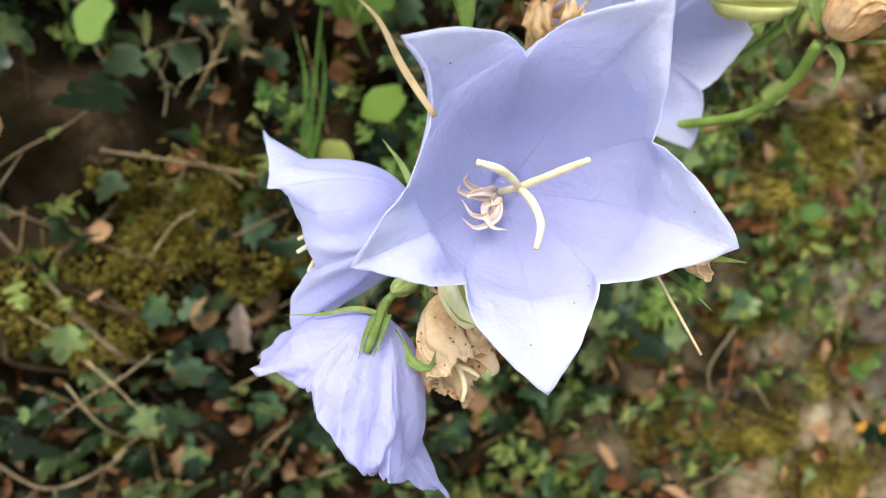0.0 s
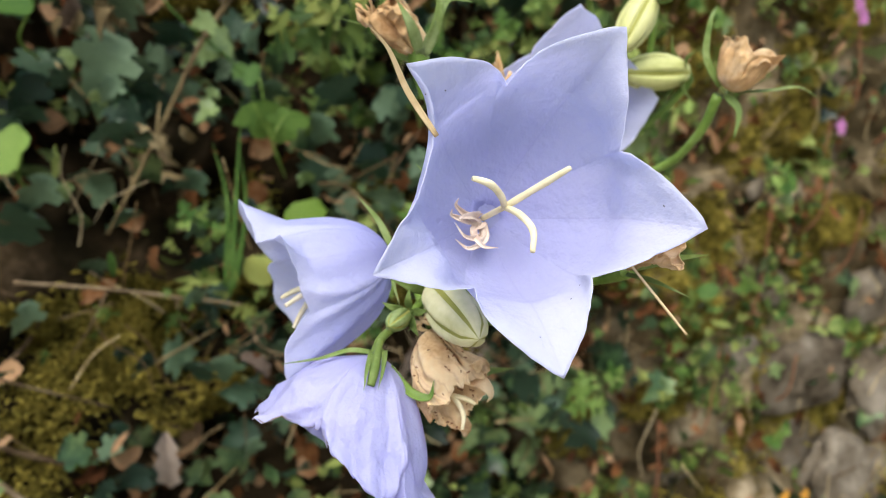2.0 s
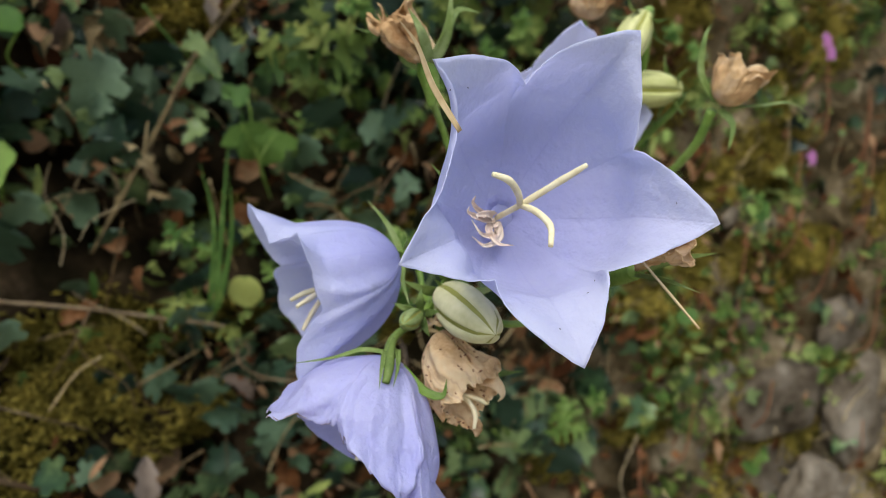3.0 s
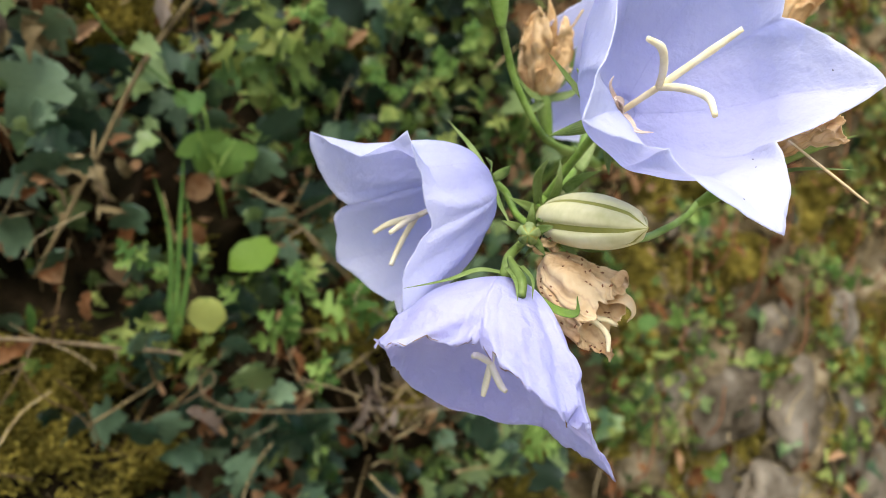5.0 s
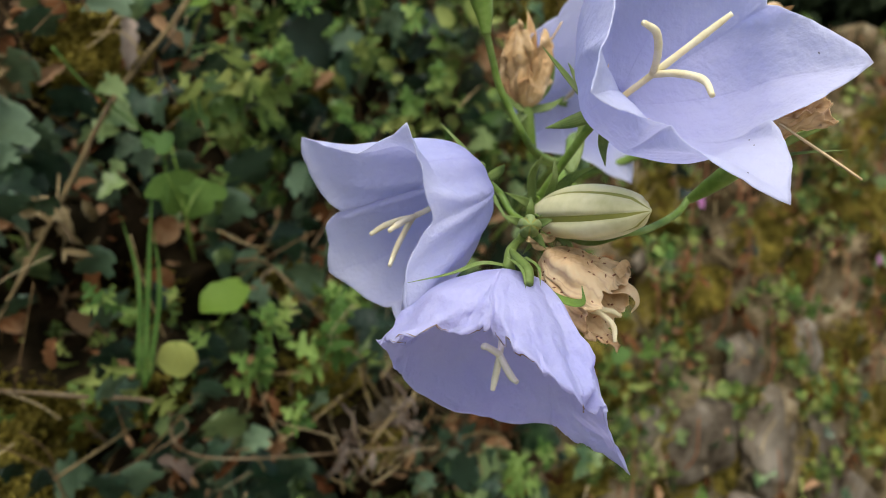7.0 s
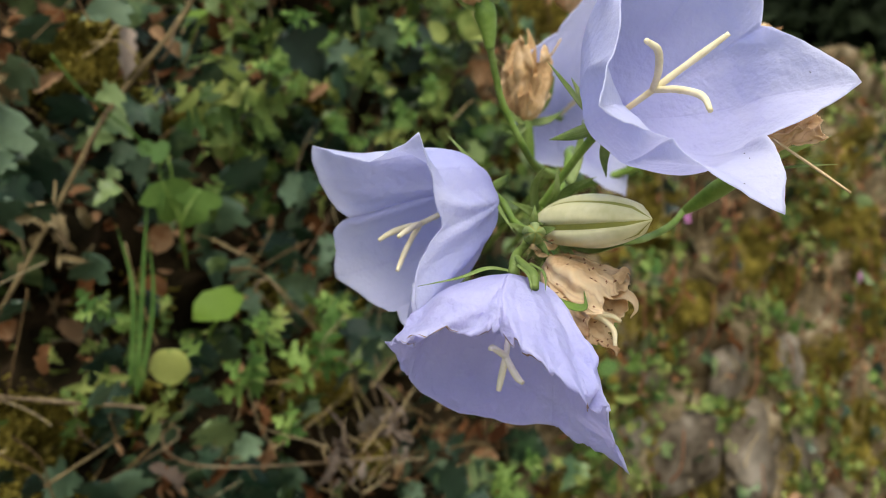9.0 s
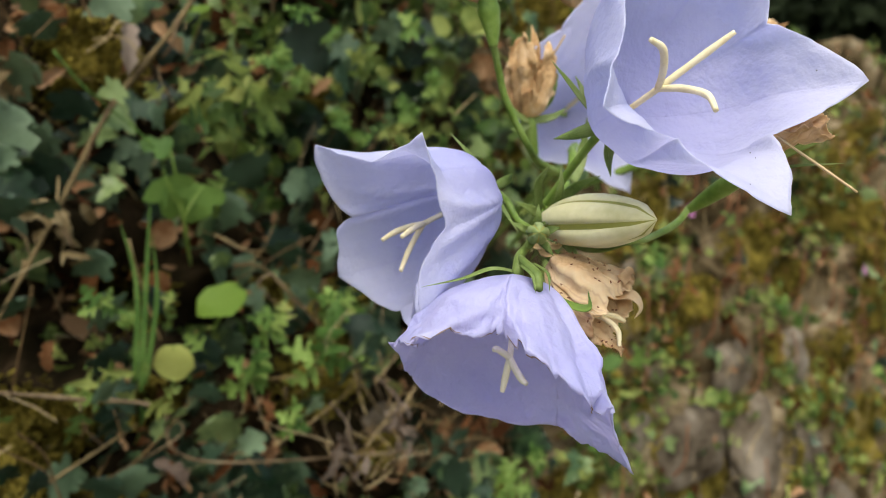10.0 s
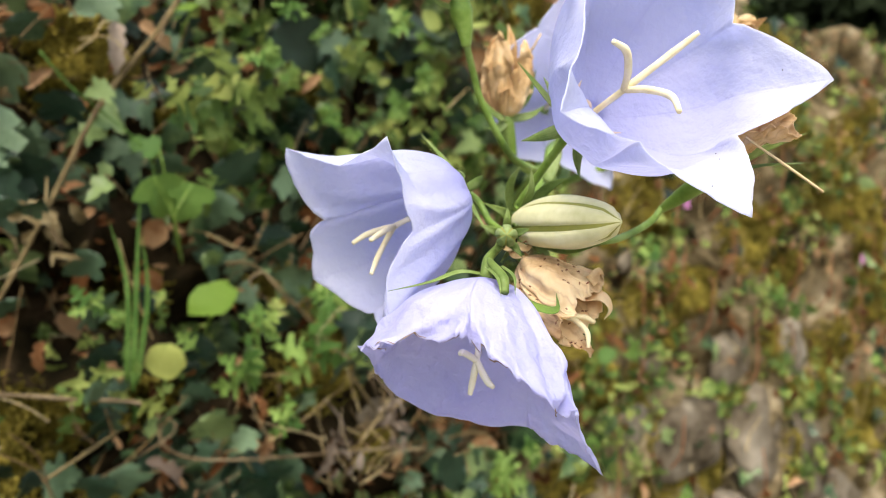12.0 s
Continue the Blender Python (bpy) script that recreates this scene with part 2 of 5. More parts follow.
# Near-black: the shade in the gaps between the leaves is put into this colour.
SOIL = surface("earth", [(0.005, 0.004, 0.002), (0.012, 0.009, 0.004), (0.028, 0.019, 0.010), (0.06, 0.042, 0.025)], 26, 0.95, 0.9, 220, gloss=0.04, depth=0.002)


def shade_darkened_earth(m, colours):
    """Earth blackened on the ivy side, for the shade between leaves, passes raggedly into bare, paler subsoil."""
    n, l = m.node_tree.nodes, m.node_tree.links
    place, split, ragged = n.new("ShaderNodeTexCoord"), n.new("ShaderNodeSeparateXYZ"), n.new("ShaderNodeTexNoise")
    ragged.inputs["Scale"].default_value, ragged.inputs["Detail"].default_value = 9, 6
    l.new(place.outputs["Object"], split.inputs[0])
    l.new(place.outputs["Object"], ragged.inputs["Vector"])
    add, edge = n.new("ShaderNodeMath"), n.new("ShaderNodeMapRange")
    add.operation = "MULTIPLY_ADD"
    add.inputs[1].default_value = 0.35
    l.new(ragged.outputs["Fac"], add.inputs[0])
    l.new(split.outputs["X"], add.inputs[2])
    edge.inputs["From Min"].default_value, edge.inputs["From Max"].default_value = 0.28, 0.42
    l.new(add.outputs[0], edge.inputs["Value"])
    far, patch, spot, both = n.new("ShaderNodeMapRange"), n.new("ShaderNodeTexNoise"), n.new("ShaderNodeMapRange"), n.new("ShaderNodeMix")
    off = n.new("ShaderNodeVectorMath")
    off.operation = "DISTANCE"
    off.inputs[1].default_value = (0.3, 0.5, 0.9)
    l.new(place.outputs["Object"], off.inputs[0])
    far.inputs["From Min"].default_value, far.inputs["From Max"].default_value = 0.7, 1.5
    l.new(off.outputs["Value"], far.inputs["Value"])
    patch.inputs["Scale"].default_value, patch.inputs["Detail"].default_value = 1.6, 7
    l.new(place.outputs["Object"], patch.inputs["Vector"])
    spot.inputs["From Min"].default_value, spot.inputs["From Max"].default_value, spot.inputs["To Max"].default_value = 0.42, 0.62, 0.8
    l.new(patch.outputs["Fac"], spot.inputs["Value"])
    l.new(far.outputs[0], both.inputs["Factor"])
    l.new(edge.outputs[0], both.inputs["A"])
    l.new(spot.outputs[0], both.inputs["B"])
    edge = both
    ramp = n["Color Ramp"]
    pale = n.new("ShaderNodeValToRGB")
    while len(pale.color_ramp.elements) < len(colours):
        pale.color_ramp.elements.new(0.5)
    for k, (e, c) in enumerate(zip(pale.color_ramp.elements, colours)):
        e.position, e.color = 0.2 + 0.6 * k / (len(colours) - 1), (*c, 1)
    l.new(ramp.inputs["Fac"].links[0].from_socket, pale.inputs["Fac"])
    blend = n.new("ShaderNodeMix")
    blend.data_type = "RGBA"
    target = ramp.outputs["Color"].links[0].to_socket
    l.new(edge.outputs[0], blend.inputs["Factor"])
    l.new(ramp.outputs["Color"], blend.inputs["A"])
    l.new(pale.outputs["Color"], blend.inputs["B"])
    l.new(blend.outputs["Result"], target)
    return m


shade_darkened_earth(SOIL, [(0.018, 0.013, 0.006), (0.068, 0.050, 0.025), (0.175, 0.135, 0.080), (0.34, 0.28, 0.19)])
STONE = surface("stone", [(0.03, 0.022, 0.013), (0.088, 0.070, 0.049), (0.145, 0.121, 0.092), (0.235, 0.203, 0.162)], 30, 0.92, 1.0, 240, gloss=0.06, vary=0.25, depth=0.002)
# The ground is never in view; its pale colour is chosen to fill from below.
GROUND = surface("bounce_ground", [(0.17, 0.155, 0.115), (0.29, 0.265, 0.21), (0.40, 0.365, 0.30)], 3, 0.95, 0.6, 60, gloss=0.1, depth=0.01)
# Leaf colour near black, to stand in for the deep shade beyond the bank.
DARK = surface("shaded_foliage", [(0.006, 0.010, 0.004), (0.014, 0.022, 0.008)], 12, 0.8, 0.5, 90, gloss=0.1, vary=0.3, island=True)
SPECK = surface("dirt", [(0.02, 0.015, 0.012), (0.05, 0.04, 0.035)], 500, 0.9, 0.3, 2000)
RUSSET = surface("russet_stalk", [(0.12, 0.04, 0.02), (0.24, 0.10, 0.05), (0.34, 0.18, 0.10)], 90, 0.8, 0.4, 700)
PINK = surface("pink_petal", [(0.42, 0.14, 0.36), (0.58, 0.26, 0.50)], 60, 0.6, 0.2, 500, 0.25)
BUTTER = surface("orange_petal", [(0.52, 0.24, 0.03), (0.66, 0.36, 0.06)], 60, 0.6, 0.2, 500, 0.2)


# ---- builders ----
def P(x, y, z):
    """A place in tenths of a metre, with z from the first eye's height."""
    return Vector((x * 0.1, y * 0.1, 1.0 + z * 0.1))


def thing(name, base, label, category, group="", kind=""):
    ob = new(name)
    ob.location = base
    ob.empty_display_size = 0.01
    return tagged(ob, label, category, group, kind)


def part(name, bm, material, parent=None, label="", thick=0.0, smooth=True, offset=0.0):
    """One mesh, given in world places, as a part of parent."""
    me = bpy.data.meshes.new(name)
    bmesh.ops.recalc_face_normals(bm, faces=bm.faces)
    bm.to_mesh(me)
    bm.free()
    for f in me.polygons:
        f.use_smooth = smooth
    me.materials.append(material)
    ob = new(name, me)
    if parent:
        ob.parent = parent
        up = Matrix.Identity(4)
        top = parent
        while top:
            up = top.matrix_basis.inverted() @ up if top.parent is None else up
            top = top.parent
        ob.matrix_parent_inverse = up if parent.parent is None else Matrix.Identity(4)
    if thick:
        mod = ob.modifiers.new("thickness", "SOLIDIFY")
        mod.thickness, mod.offset = thick, offset
    return tagged(ob, label)


def glide(points, steps=8):
    """Smooth places along a line through points (Catmull-Rom)."""
    pts = [Vector(p) for p in points]
    if len(pts) == 2:
        return [pts[0].lerp(pts[1], k / steps) for k in range(steps + 1)]
    ends = [2 * pts[0] - pts[1], *pts, 2 * pts[-1] - pts[-2]]
    out = []
    for a, b, c, d in zip(ends, ends[1:], ends[2:], ends[3:]):
        for k in range(steps):
            t = k / steps
            out.append(0.5 * ((2 * b) + (c - a) * t + (2 * a - 5 * b + 4 * c - d) * t * t + (3 * b - a - 3 * c + d) * t ** 3))
    return out + [pts[-1]]


def add_tube(bm, points, radii, sides=8, steps=8, rough=0.0):
    line = glide(points, steps)
    rings, side = [], None
    for k, p in enumerate(line):
        ahead = (line[min(k + 1, len(line) - 1)] - line[max(k - 1, 0)]).normalized()
        if side is None:
            side = ahead.orthogonal().normalized()
        side = (side - ahead * side.dot(ahead)).normalized()
        other = ahead.cross(side)
        s = k / (len(line) - 1) * (len(radii) - 1)
        i = min(int(s), len(radii) - 2)
        r = radii[i] + (radii[i + 1] - radii[i]) * (s - i)
        if rough:
            r *= 1 + rough * noise.noise(p * 400)
        rings.append([bm.verts.new(p + r * (math.cos(a) * side + math.sin(a) * other)) for a in (2 * math.pi * j / sides for j in range(sides))])
    for a, b in zip(rings, rings[1:]):
        for j in range(sides):
            bm.faces.new((a[j], a[(j + 1) % sides], b[(j + 1) % sides], b[j]))
    bm.faces.new(rings[0])
    bm.faces.new(rings[-1])


def tube(name, points, radii, material, parent, label="", sides=8, steps=8, rough=0.0):
    bm = bmesh.new()
    add_tube(bm, points, radii, sides, steps, rough)
    return part(name, bm, material, parent, label)


def blade(name, points, width, material, parent, facing=(0, -1, 0.2), label="", fold=0.25, curl=0.0, blunt=0.75):
    """A narrow leaf along points, folded along its midrib."""
    bm = bmesh.new()
    uv = bm.loops.layers.uv.new("UVMap")
    line = glide(points, 8)
    rows = []
    for k, p in enumerate(line):
        ahead = (line[min(k + 1, len(line) - 1)] - line[max(k - 1, 0)]).normalized()
        side = ahead.cross(Vector(facing)).normalized()
        out = side.cross(ahead)
        s = k / (len(line) - 1)
        w = width * 0.5 * (0.04 + math.sin(math.pi * min(1, s * 0.85 + 0.15) ** blunt)) * (1 - 0.3 * s)
        rows.append([(bm.verts.new(p + side * w * c - out * w * fold * (1 - abs(c)) + out * w * curl * c * c), c * 0.5 + 0.5, s) for c in (-1, -0.5, 0, 0.5, 1)])
    for a, b in zip(rows, rows[1:]):
        for j in range(4):
            f = bm.faces.new((a[j][0], a[j + 1][0], b[j + 1][0], b[j][0]))
            for loop, q in zip(f.loops, (a[j], a[j + 1], b[j + 1], b[j])):
                loop[uv].uv = q[1:]
    return part(name, bm, material, parent, label, thick=width * 0.05)


def corolla(name, base, axis, tips, notches, material, parent, label="", belly=0.9, waist=1.0, bulge=0.13, crease=0.03,
            wave=0.02, crumple=0.0, around=28, along=34, seed=0, reach=0.7, thick=0.00016, flare=0.3, pleat=0.02, fray=0.0, blunt=0.42, fold=0.0, wrinkle=0.0, sink=0.0, inward=0.45, push=None, crimp=None, ripple=0.00022):
    """A bell of five fused petals: base, the way it opens, five petal tips and the five notches before them."""
    bm = bmesh.new()
    uv = bm.loops.layers.uv.new("UVMap")
    base, axis = Vector(base), Vector(axis).normalized()
    centre = sum((Vector(n) for n in notches), Vector()) / 5
    size = sum((Vector(n) - base).length for n in notches) / 5
    columns = []
    for c in range(5 * around):
        k, f = divmod(c, around)
        f /= around
        n0, n1, tip = Vector(notches[k]), Vector(notches[(k + 1) % 5]), Vector(tips[k])
        r0, r1 = n0 - centre, n1 - centre
        g = f * f * (3 - 2 * f)
        q = centre + (r0.lerp(r1, g)).normalized() * (r0.length * (1 - g) + r1.length * g)
        s = 1 - abs(2 * f - 1)
        n = n0 if f < 0.5 else n1
        across = (n0 - n1) if f < 0.5 else (n1 - n0)
        swell = bulge[k] if isinstance(bulge, list) else bulge
        swell = swell[0 if f < 0.5 else 1] if isinstance(swell, tuple) else swell
        mid = n.lerp(tip, blunt[k] if isinstance(blunt, list) else blunt) + across * swell
        if push and (k, f < 0.5) in push:
            mid = mid + Vector(push[k, f < 0.5])
        rim = n * (1 - s) ** 2 + mid * 2 * s * (1 - s) + tip * s * s
        h = (q - base).dot(axis)
        side = q - base - axis * h
        hump = math.sin(math.pi * f) ** 2
        bent = hump * (fold[k] if isinstance(fold, list) else fold)
        sharp = crease[k] if isinstance(crease, list) else crease
        hinge = n0.lerp(n1, f).lerp(q, inward) - axis * size * sink * hump
        full = belly[k] * (1 - g) + belly[(k + 1) % 5] * g if isinstance(belly, list) else belly
        c1 = base + side * full + axis * h * 0.1
        slim = 1 + (waist[k] - 1) * hump if isinstance(waist, list) else waist
        c2 = base + side * slim + axis * h * (reach + (flare[k] if isinstance(flare, list) else flare) * hump)
        if fray:
            rim = rim.lerp(c2, (fray[k] if isinstance(fray, list) else fray) * max(0.0, 0.2 + 0.7 * noise.noise(Vector((c / around * 7, seed, 0))) + 0.9 * noise.noise(Vector((c / around * 24, seed, 4)))))
        ca, sa = math.cos(2 * math.pi * c / (5 * around)), math.sin(2 * math.pi * c / (5 * around))
        column = []
        for j in range(along + 1):
            v = 0.03 + 0.97 * j / along
            w = 1 - v
            p = base * w ** 3 + c1 * 3 * w * w * v + c2 * 3 * w * v * v + rim * v ** 3
            if bent:
                t = min(1.0, v / 0.6)
                if v < 0.6:
                    o = base * (1 - t) ** 3 + c1 * 3 * t * (1 - t) ** 2 + (base + side * 1.04 + axis * h * 0.75) * 3 * t * t * (1 - t) + hinge * t ** 3
                else:
                    o = hinge.lerp(rim, (v - 0.6) / 0.4)
                p = p.lerp(o, bent)
            p = p - axis * size * sharp * (1 - min(1, abs(2 * f - 1) * 3.0)) * v * v * (1 - v * v) * 2.4
            if wrinkle:
                p = p + side.normalized() * size * (wrinkle[k] if isinstance(wrinkle, list) else wrinkle) * v * (0.8 - 2.2 * abs(noise.noise(Vector((1.5 * ca, 1.5 * sa, v * 1.5 + seed)))) + 0.7 * noise.noise(Vector((4.5 * ca, 4.5 * sa, v * 5 + seed))))
            p = p - side.normalized() * size * pleat * (math.cos(2 * math.pi * f) + 0.5 * math.cos(6 * math.pi * f)) * (4 * v * (1 - v)) ** 0.7
            e = noise.noise(Vector((p.x * 160, p.y * 160, p.z * 160 + seed * 7)))
            p = p + axis * size * wave * e * v ** 2 * 3
            rough = crumple[k] if isinstance(crumple, list) else crumple
            if rough:
                p = p + noise.noise_vector(p * 260 + Vector((seed, 0, 0))) * rough * v + noise.noise_vector(p * 700 + Vector((seed, 3, 0))) * rough * 0.45 * v
            if crimp and crimp[0] < c / around < crimp[1] and abs(j - crimp[2] - round(1.2 * noise.noise(Vector((c / around * 3, seed, 9))))) < 1:
                p = p - side.normalized() * crimp[3]
            if v > 0.7:
                p = p + noise.noise_vector(p * 520 + Vector((seed, 7, 0))) * ripple * (v - 0.7) / 0.3
            column.append((bm.verts.new(p), c / (5 * around), v))
        columns.append(column)
    for c, a in enumerate(columns):
        b = columns[(c + 1) % len(columns)]
        for j in range(along):
            f = bm.faces.new((a[j][0], b[j][0], b[j + 1][0], a[j + 1][0]))
            ends = (a[j], b[j], b[j + 1], a[j + 1])
            for loop, q in zip(f.loops, ends):
                loop[uv].uv = (q[1] if not (c == len(columns) - 1 and q[1] == 0) else 1.0, q[2])
    return part(name, bm, material, parent, label, thick=thick)


def closed_bud(name, base, tip, radius, parent, label="", ribs=5, turn=0.0):
    """A plump closed bud with ribs of pale skin; its furrows are a part of their own."""
    base, tip = Vector(base), Vector(tip)
    ahead = tip - base
    side = ahead.orthogonal().normalized()
    other = ahead.normalized().cross(side)
    bodies = []
    for ridge in (True, False):
        bm = bmesh.new()
        uv = bm.loops.layers.uv.new("UVMap")
        grid = []
        for j in range(29):
            t = j / 28
            r = radius * math.sin(math.pi * min(1, 0.06 + t * 0.93) ** 0.9) ** 0.52 * min(1.0, 0.04 + (1 - t) * 9) ** 0.6
            row = []
            for k in range(60):
                a = 2 * math.pi * k / 60 + turn
                w = abs(math.cos(a * ribs / 2))
                lump = (0.72 + 0.30 * max(0.0, min(1.0, (w - 0.16) / 0.42)) ** 0.6 + 0.02 * math.cos(a * ribs)) if ridge else 0.86
                lump += 0.03 * noise.noise(Vector((a * 2, t * 4, 0)))
                lump = 1 + (lump - 1) * math.sin(math.pi * t) ** 0.5
                row.append((bm.verts.new(base + ahead * t + r * lump * (math.cos(a) * side + math.sin(a) * other)), k / 60, t))
            grid.append(row)
        for a, b in zip(grid, grid[1:]):
            for k in range(60):
                n = (k + 1) % 60
                f = bm.faces.new((a[k][0], a[n][0], b[n][0], b[k][0]))
                for loop, q in zip(f.loops, (a[k], a[n], b[n], b[k])):
                    loop[uv].uv = q[1:]
        bm.faces.new([q[0] for q in grid[0]])
        bm.faces.new([q[0] for q in grid[-1]])
        bodies.append(bm)
    body = part(name, bodies[0], BUD, parent, label)
    part("furrow", bodies[1], FURROW, body, "olive-green furrows between the ribs")
    return body


def rosette(parent, base, axis, length, width, count=5, spread=0.9, turn=0.0, droop=0.4, material=None):
    """Narrow green sepals round the foot of a flower."""
    axis = Vector(axis).normalized()
    side = axis.orthogonal().normalized()
    other = axis.cross(side)
    for k in range(count):
        a = turn + 2 * math.pi * k / count
        out = math.cos(a) * side + math.sin(a) * other
        ln = length * rng.uniform(0.8, 1.15)
        p0 = Vector(base) + out * width * 0.5
        p1 = p0 + (out * spread + axis * (1 - spread * 0.5)) * ln * 0.5
        p2 = p1 + (out * spread - axis * droop * spread + axis * 0.3) * ln * 0.5
        blade("sepal", [p0, p1, p2], width, material or SEPAL, parent, axis)


# ---- the bank behind: an old earth and stone wall, overgrown ----
WALL_Y, WALL_SLOPE = 0.425, 0.32
OUT = Vector((WALL_SLOPE, -1, 0)).normalized()
CLEAR = [(-0.193, 0.832, 0.055), (-0.138, 0.886, 0.048), (-0.115, 0.888, 0.028), (-0.076, 1.07, 0.028), (0.026, 0.885, 0.03), (-0.19, 0.924, 0.045),
         (-0.032, 0.944, 0.018), (-0.055, 0.912, 0.014), (0.045, 0.85, 0.03), (-0.098, 0.836, 0.026), (-0.152, 0.87, 0.03), (-0.095, 0.982, 0.014)]
ALONG = Vector((1, WALL_SLOPE, 0)).normalized()
HOLLOWS = [(-0.118, 0.955, 0.028), (-0.080, 0.944, 0.022), (-0.142, 0.968, 0.024), (0.030, 0.805, 0.026), (-0.128, 0.995, 0.016), (-0.138, 0.940, 0.026), (-0.106, 0.930, 0.020)]


def crest(x):
    return 1.168 + 0.16 * max(0.0, min(1.0, (0.62 - x) / 0.5)) + 0.03 * noise.noise(Vector((x * 9, 2, 0)))


def relief(x, z):
    p = Vector((x, z, 0))
    r = 0.035 * noise.noise(p * 4) + 0.026 * noise.noise(p * 11 + Vector((3, 0, 0))) + 0.015 * noise.noise(p * 34) + 0.006 * noise.noise(p * 80)
    r -= 0.11 * max(0.0, noise.noise(p * 15 + Vector((0, 9, 0))) - 0.12) * max(0.0, min(1.0, (0.3 - x) / 0.15))
    r -= 0.07 * max([0.0] + [1 - ((x - a) ** 2 + (z - b) ** 2) / (c * c) for a, b, c in HOLLOWS])
    free = min([1.0] + [max(0.0, ((x - a) ** 2 + (z - b) ** 2) ** 0.5 / c - 0.6) for a, b, c in CLEAR])
    return r - 0.045 * max(0.0, min(1.0, (0.18 - x) / 0.1)) * free


def W(x, z, off=0.0):
    """A place on the bank's face at x and height z, off metres in front of its mean face."""
    return Vector((x, WALL_Y + WALL_SLOPE * x + off / OUT.y, z))


def build_bank():
    bm = bmesh.new()
    xs = [-4.0 + 0.2 * k for k in range(14)] + [-1.2 + 0.05 * k for k in range(1, 17)] + [-0.39 + 0.0065 * k for k in range(1, 207)] + [0.96 + 0.06 * k for k in range(1, 30)] + [2.7 + 0.25 * k for k in range(1, 14)]
    steps = [0.0, 0.12, 0.24, 0.33, 0.4] + [0.44 + 0.0062 * k for k in range(0, 90)] + [1.0]
    grid = []
    for s in steps:
        row = []
        for x in xs:
            z = s * crest(x)
            row.append(bm.verts.new(W(x, z, relief(x, z) + 0.12 * max(0.0, 0.4 - z))))
        grid.append(row)
    for d, drop in ((0.1, 0.015), (0.3, 0.05), (0.7, 0.12), (1.2, 0.3), (1.7, 0.8), (2.1, 9.0)):
        row = []
        for x in xs:
            z = max(-0.05, crest(x) - drop + 0.03 * noise.noise(Vector((x * 3, d * 4, 7))))
            row.append(bm.verts.new(W(x, z, relief(x, z) - d)))
        grid.append(row)
    for a, b in zip(grid, grid[1:]):
        for k in range(len(xs) - 1):
            bm.faces.new((a[k], a[k + 1], b[k + 1], b[k]))
    for k in (0, -1):
        bm.faces.new([row[k] for row in grid])
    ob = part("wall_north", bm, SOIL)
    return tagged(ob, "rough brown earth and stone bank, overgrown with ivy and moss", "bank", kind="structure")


bank = build_bank()


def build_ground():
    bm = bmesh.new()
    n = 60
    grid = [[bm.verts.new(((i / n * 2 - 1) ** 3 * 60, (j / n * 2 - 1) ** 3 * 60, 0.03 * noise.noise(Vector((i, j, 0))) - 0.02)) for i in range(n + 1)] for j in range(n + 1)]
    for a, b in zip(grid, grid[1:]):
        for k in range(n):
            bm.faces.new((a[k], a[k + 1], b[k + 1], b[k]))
    return tagged(part("ground", bm, GROUND), "unseen ground before the bank, made pale to bounce fill light upward", "ground", kind="structure")


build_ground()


def stone(x, z, wide, high, k, proud=0.3):
    """A weathered stone let into the bank: blocky, with broken facets, ledges and cracks."""
    bm = bmesh.new()
    bmesh.ops.create_icosphere(bm, subdivisions=4 if wide > 0.03 else 3, radius=1)
    q = Matrix.Rotation(0.5 * math.sin(k * 2.3), 3, OUT)
    own = Vector((k * 5.3, k * 1.7, 0))
    size = (wide + high) / 2
    for v in bm.verts:
        d = v.co.copy()
        d = d / (abs(d.x) ** 3.2 + abs(d.y) ** 3.2 + abs(d.z) ** 3.2) ** (1 / 3.2)
        near = noise.voronoi(d * 1.7 + own)[0]
        r = 1 + 0.22 * noise.noise(d * 1.3 + own) + 0.16 * (near[1] - near[0] - 0.3) + 0.06 * noise.noise(d * 4 + own) + 0.03 * noise.noise(d * 10 + own)
        r -= 0.10 * max(0.0, 0.16 - abs(noise.noise(d * 2.2 + own * 1.3))) / 0.16
        v.co = W(x, z, relief(x, z) - size * 0.05) + q @ (ALONG * d.x * wide + Vector((0, 0, d.z * high)) + OUT * d.y * size * proud) * r
    return part("stone", bm, STONE, bank)


def on_stone(x, z):
    return any(((x - a) / w) ** 2 + ((z - b) / h) ** 2 < 0.8 for a, b, w, h in STONES) and rng.random() < 0.88


STONES = [(0.372, 0.758, 0.062, 0.036), (0.478, 0.725, 0.048, 0.050), (0.352, 0.685, 0.058, 0.034), (0.462, 0.805, 0.040, 0.026), (0.300, 0.782, 0.024, 0.018),
          (0.44, 0.640, 0.065, 0.040), (0.560, 0.690, 0.045, 0.060), (0.067, 0.852, 0.014, 0.010), (0.232, 0.69, 0.034, 0.024), (0.570, 0.790, 0.045, 0.030),
          (0.345, 0.832, 0.020, 0.015), (0.628, 0.60, 0.07, 0.05)]
for k, (x, z, wide, high) in enumerate(STONES):
    stone(x, z, wide, high, k)
for k in range(20):
    size = rng.uniform(0.006, 0.02)
    stone(rng.uniform(0.2, 0.9), rng.uniform(0.55, 1.12), size, size * rng.uniform(0.6, 0.9), k + 20)


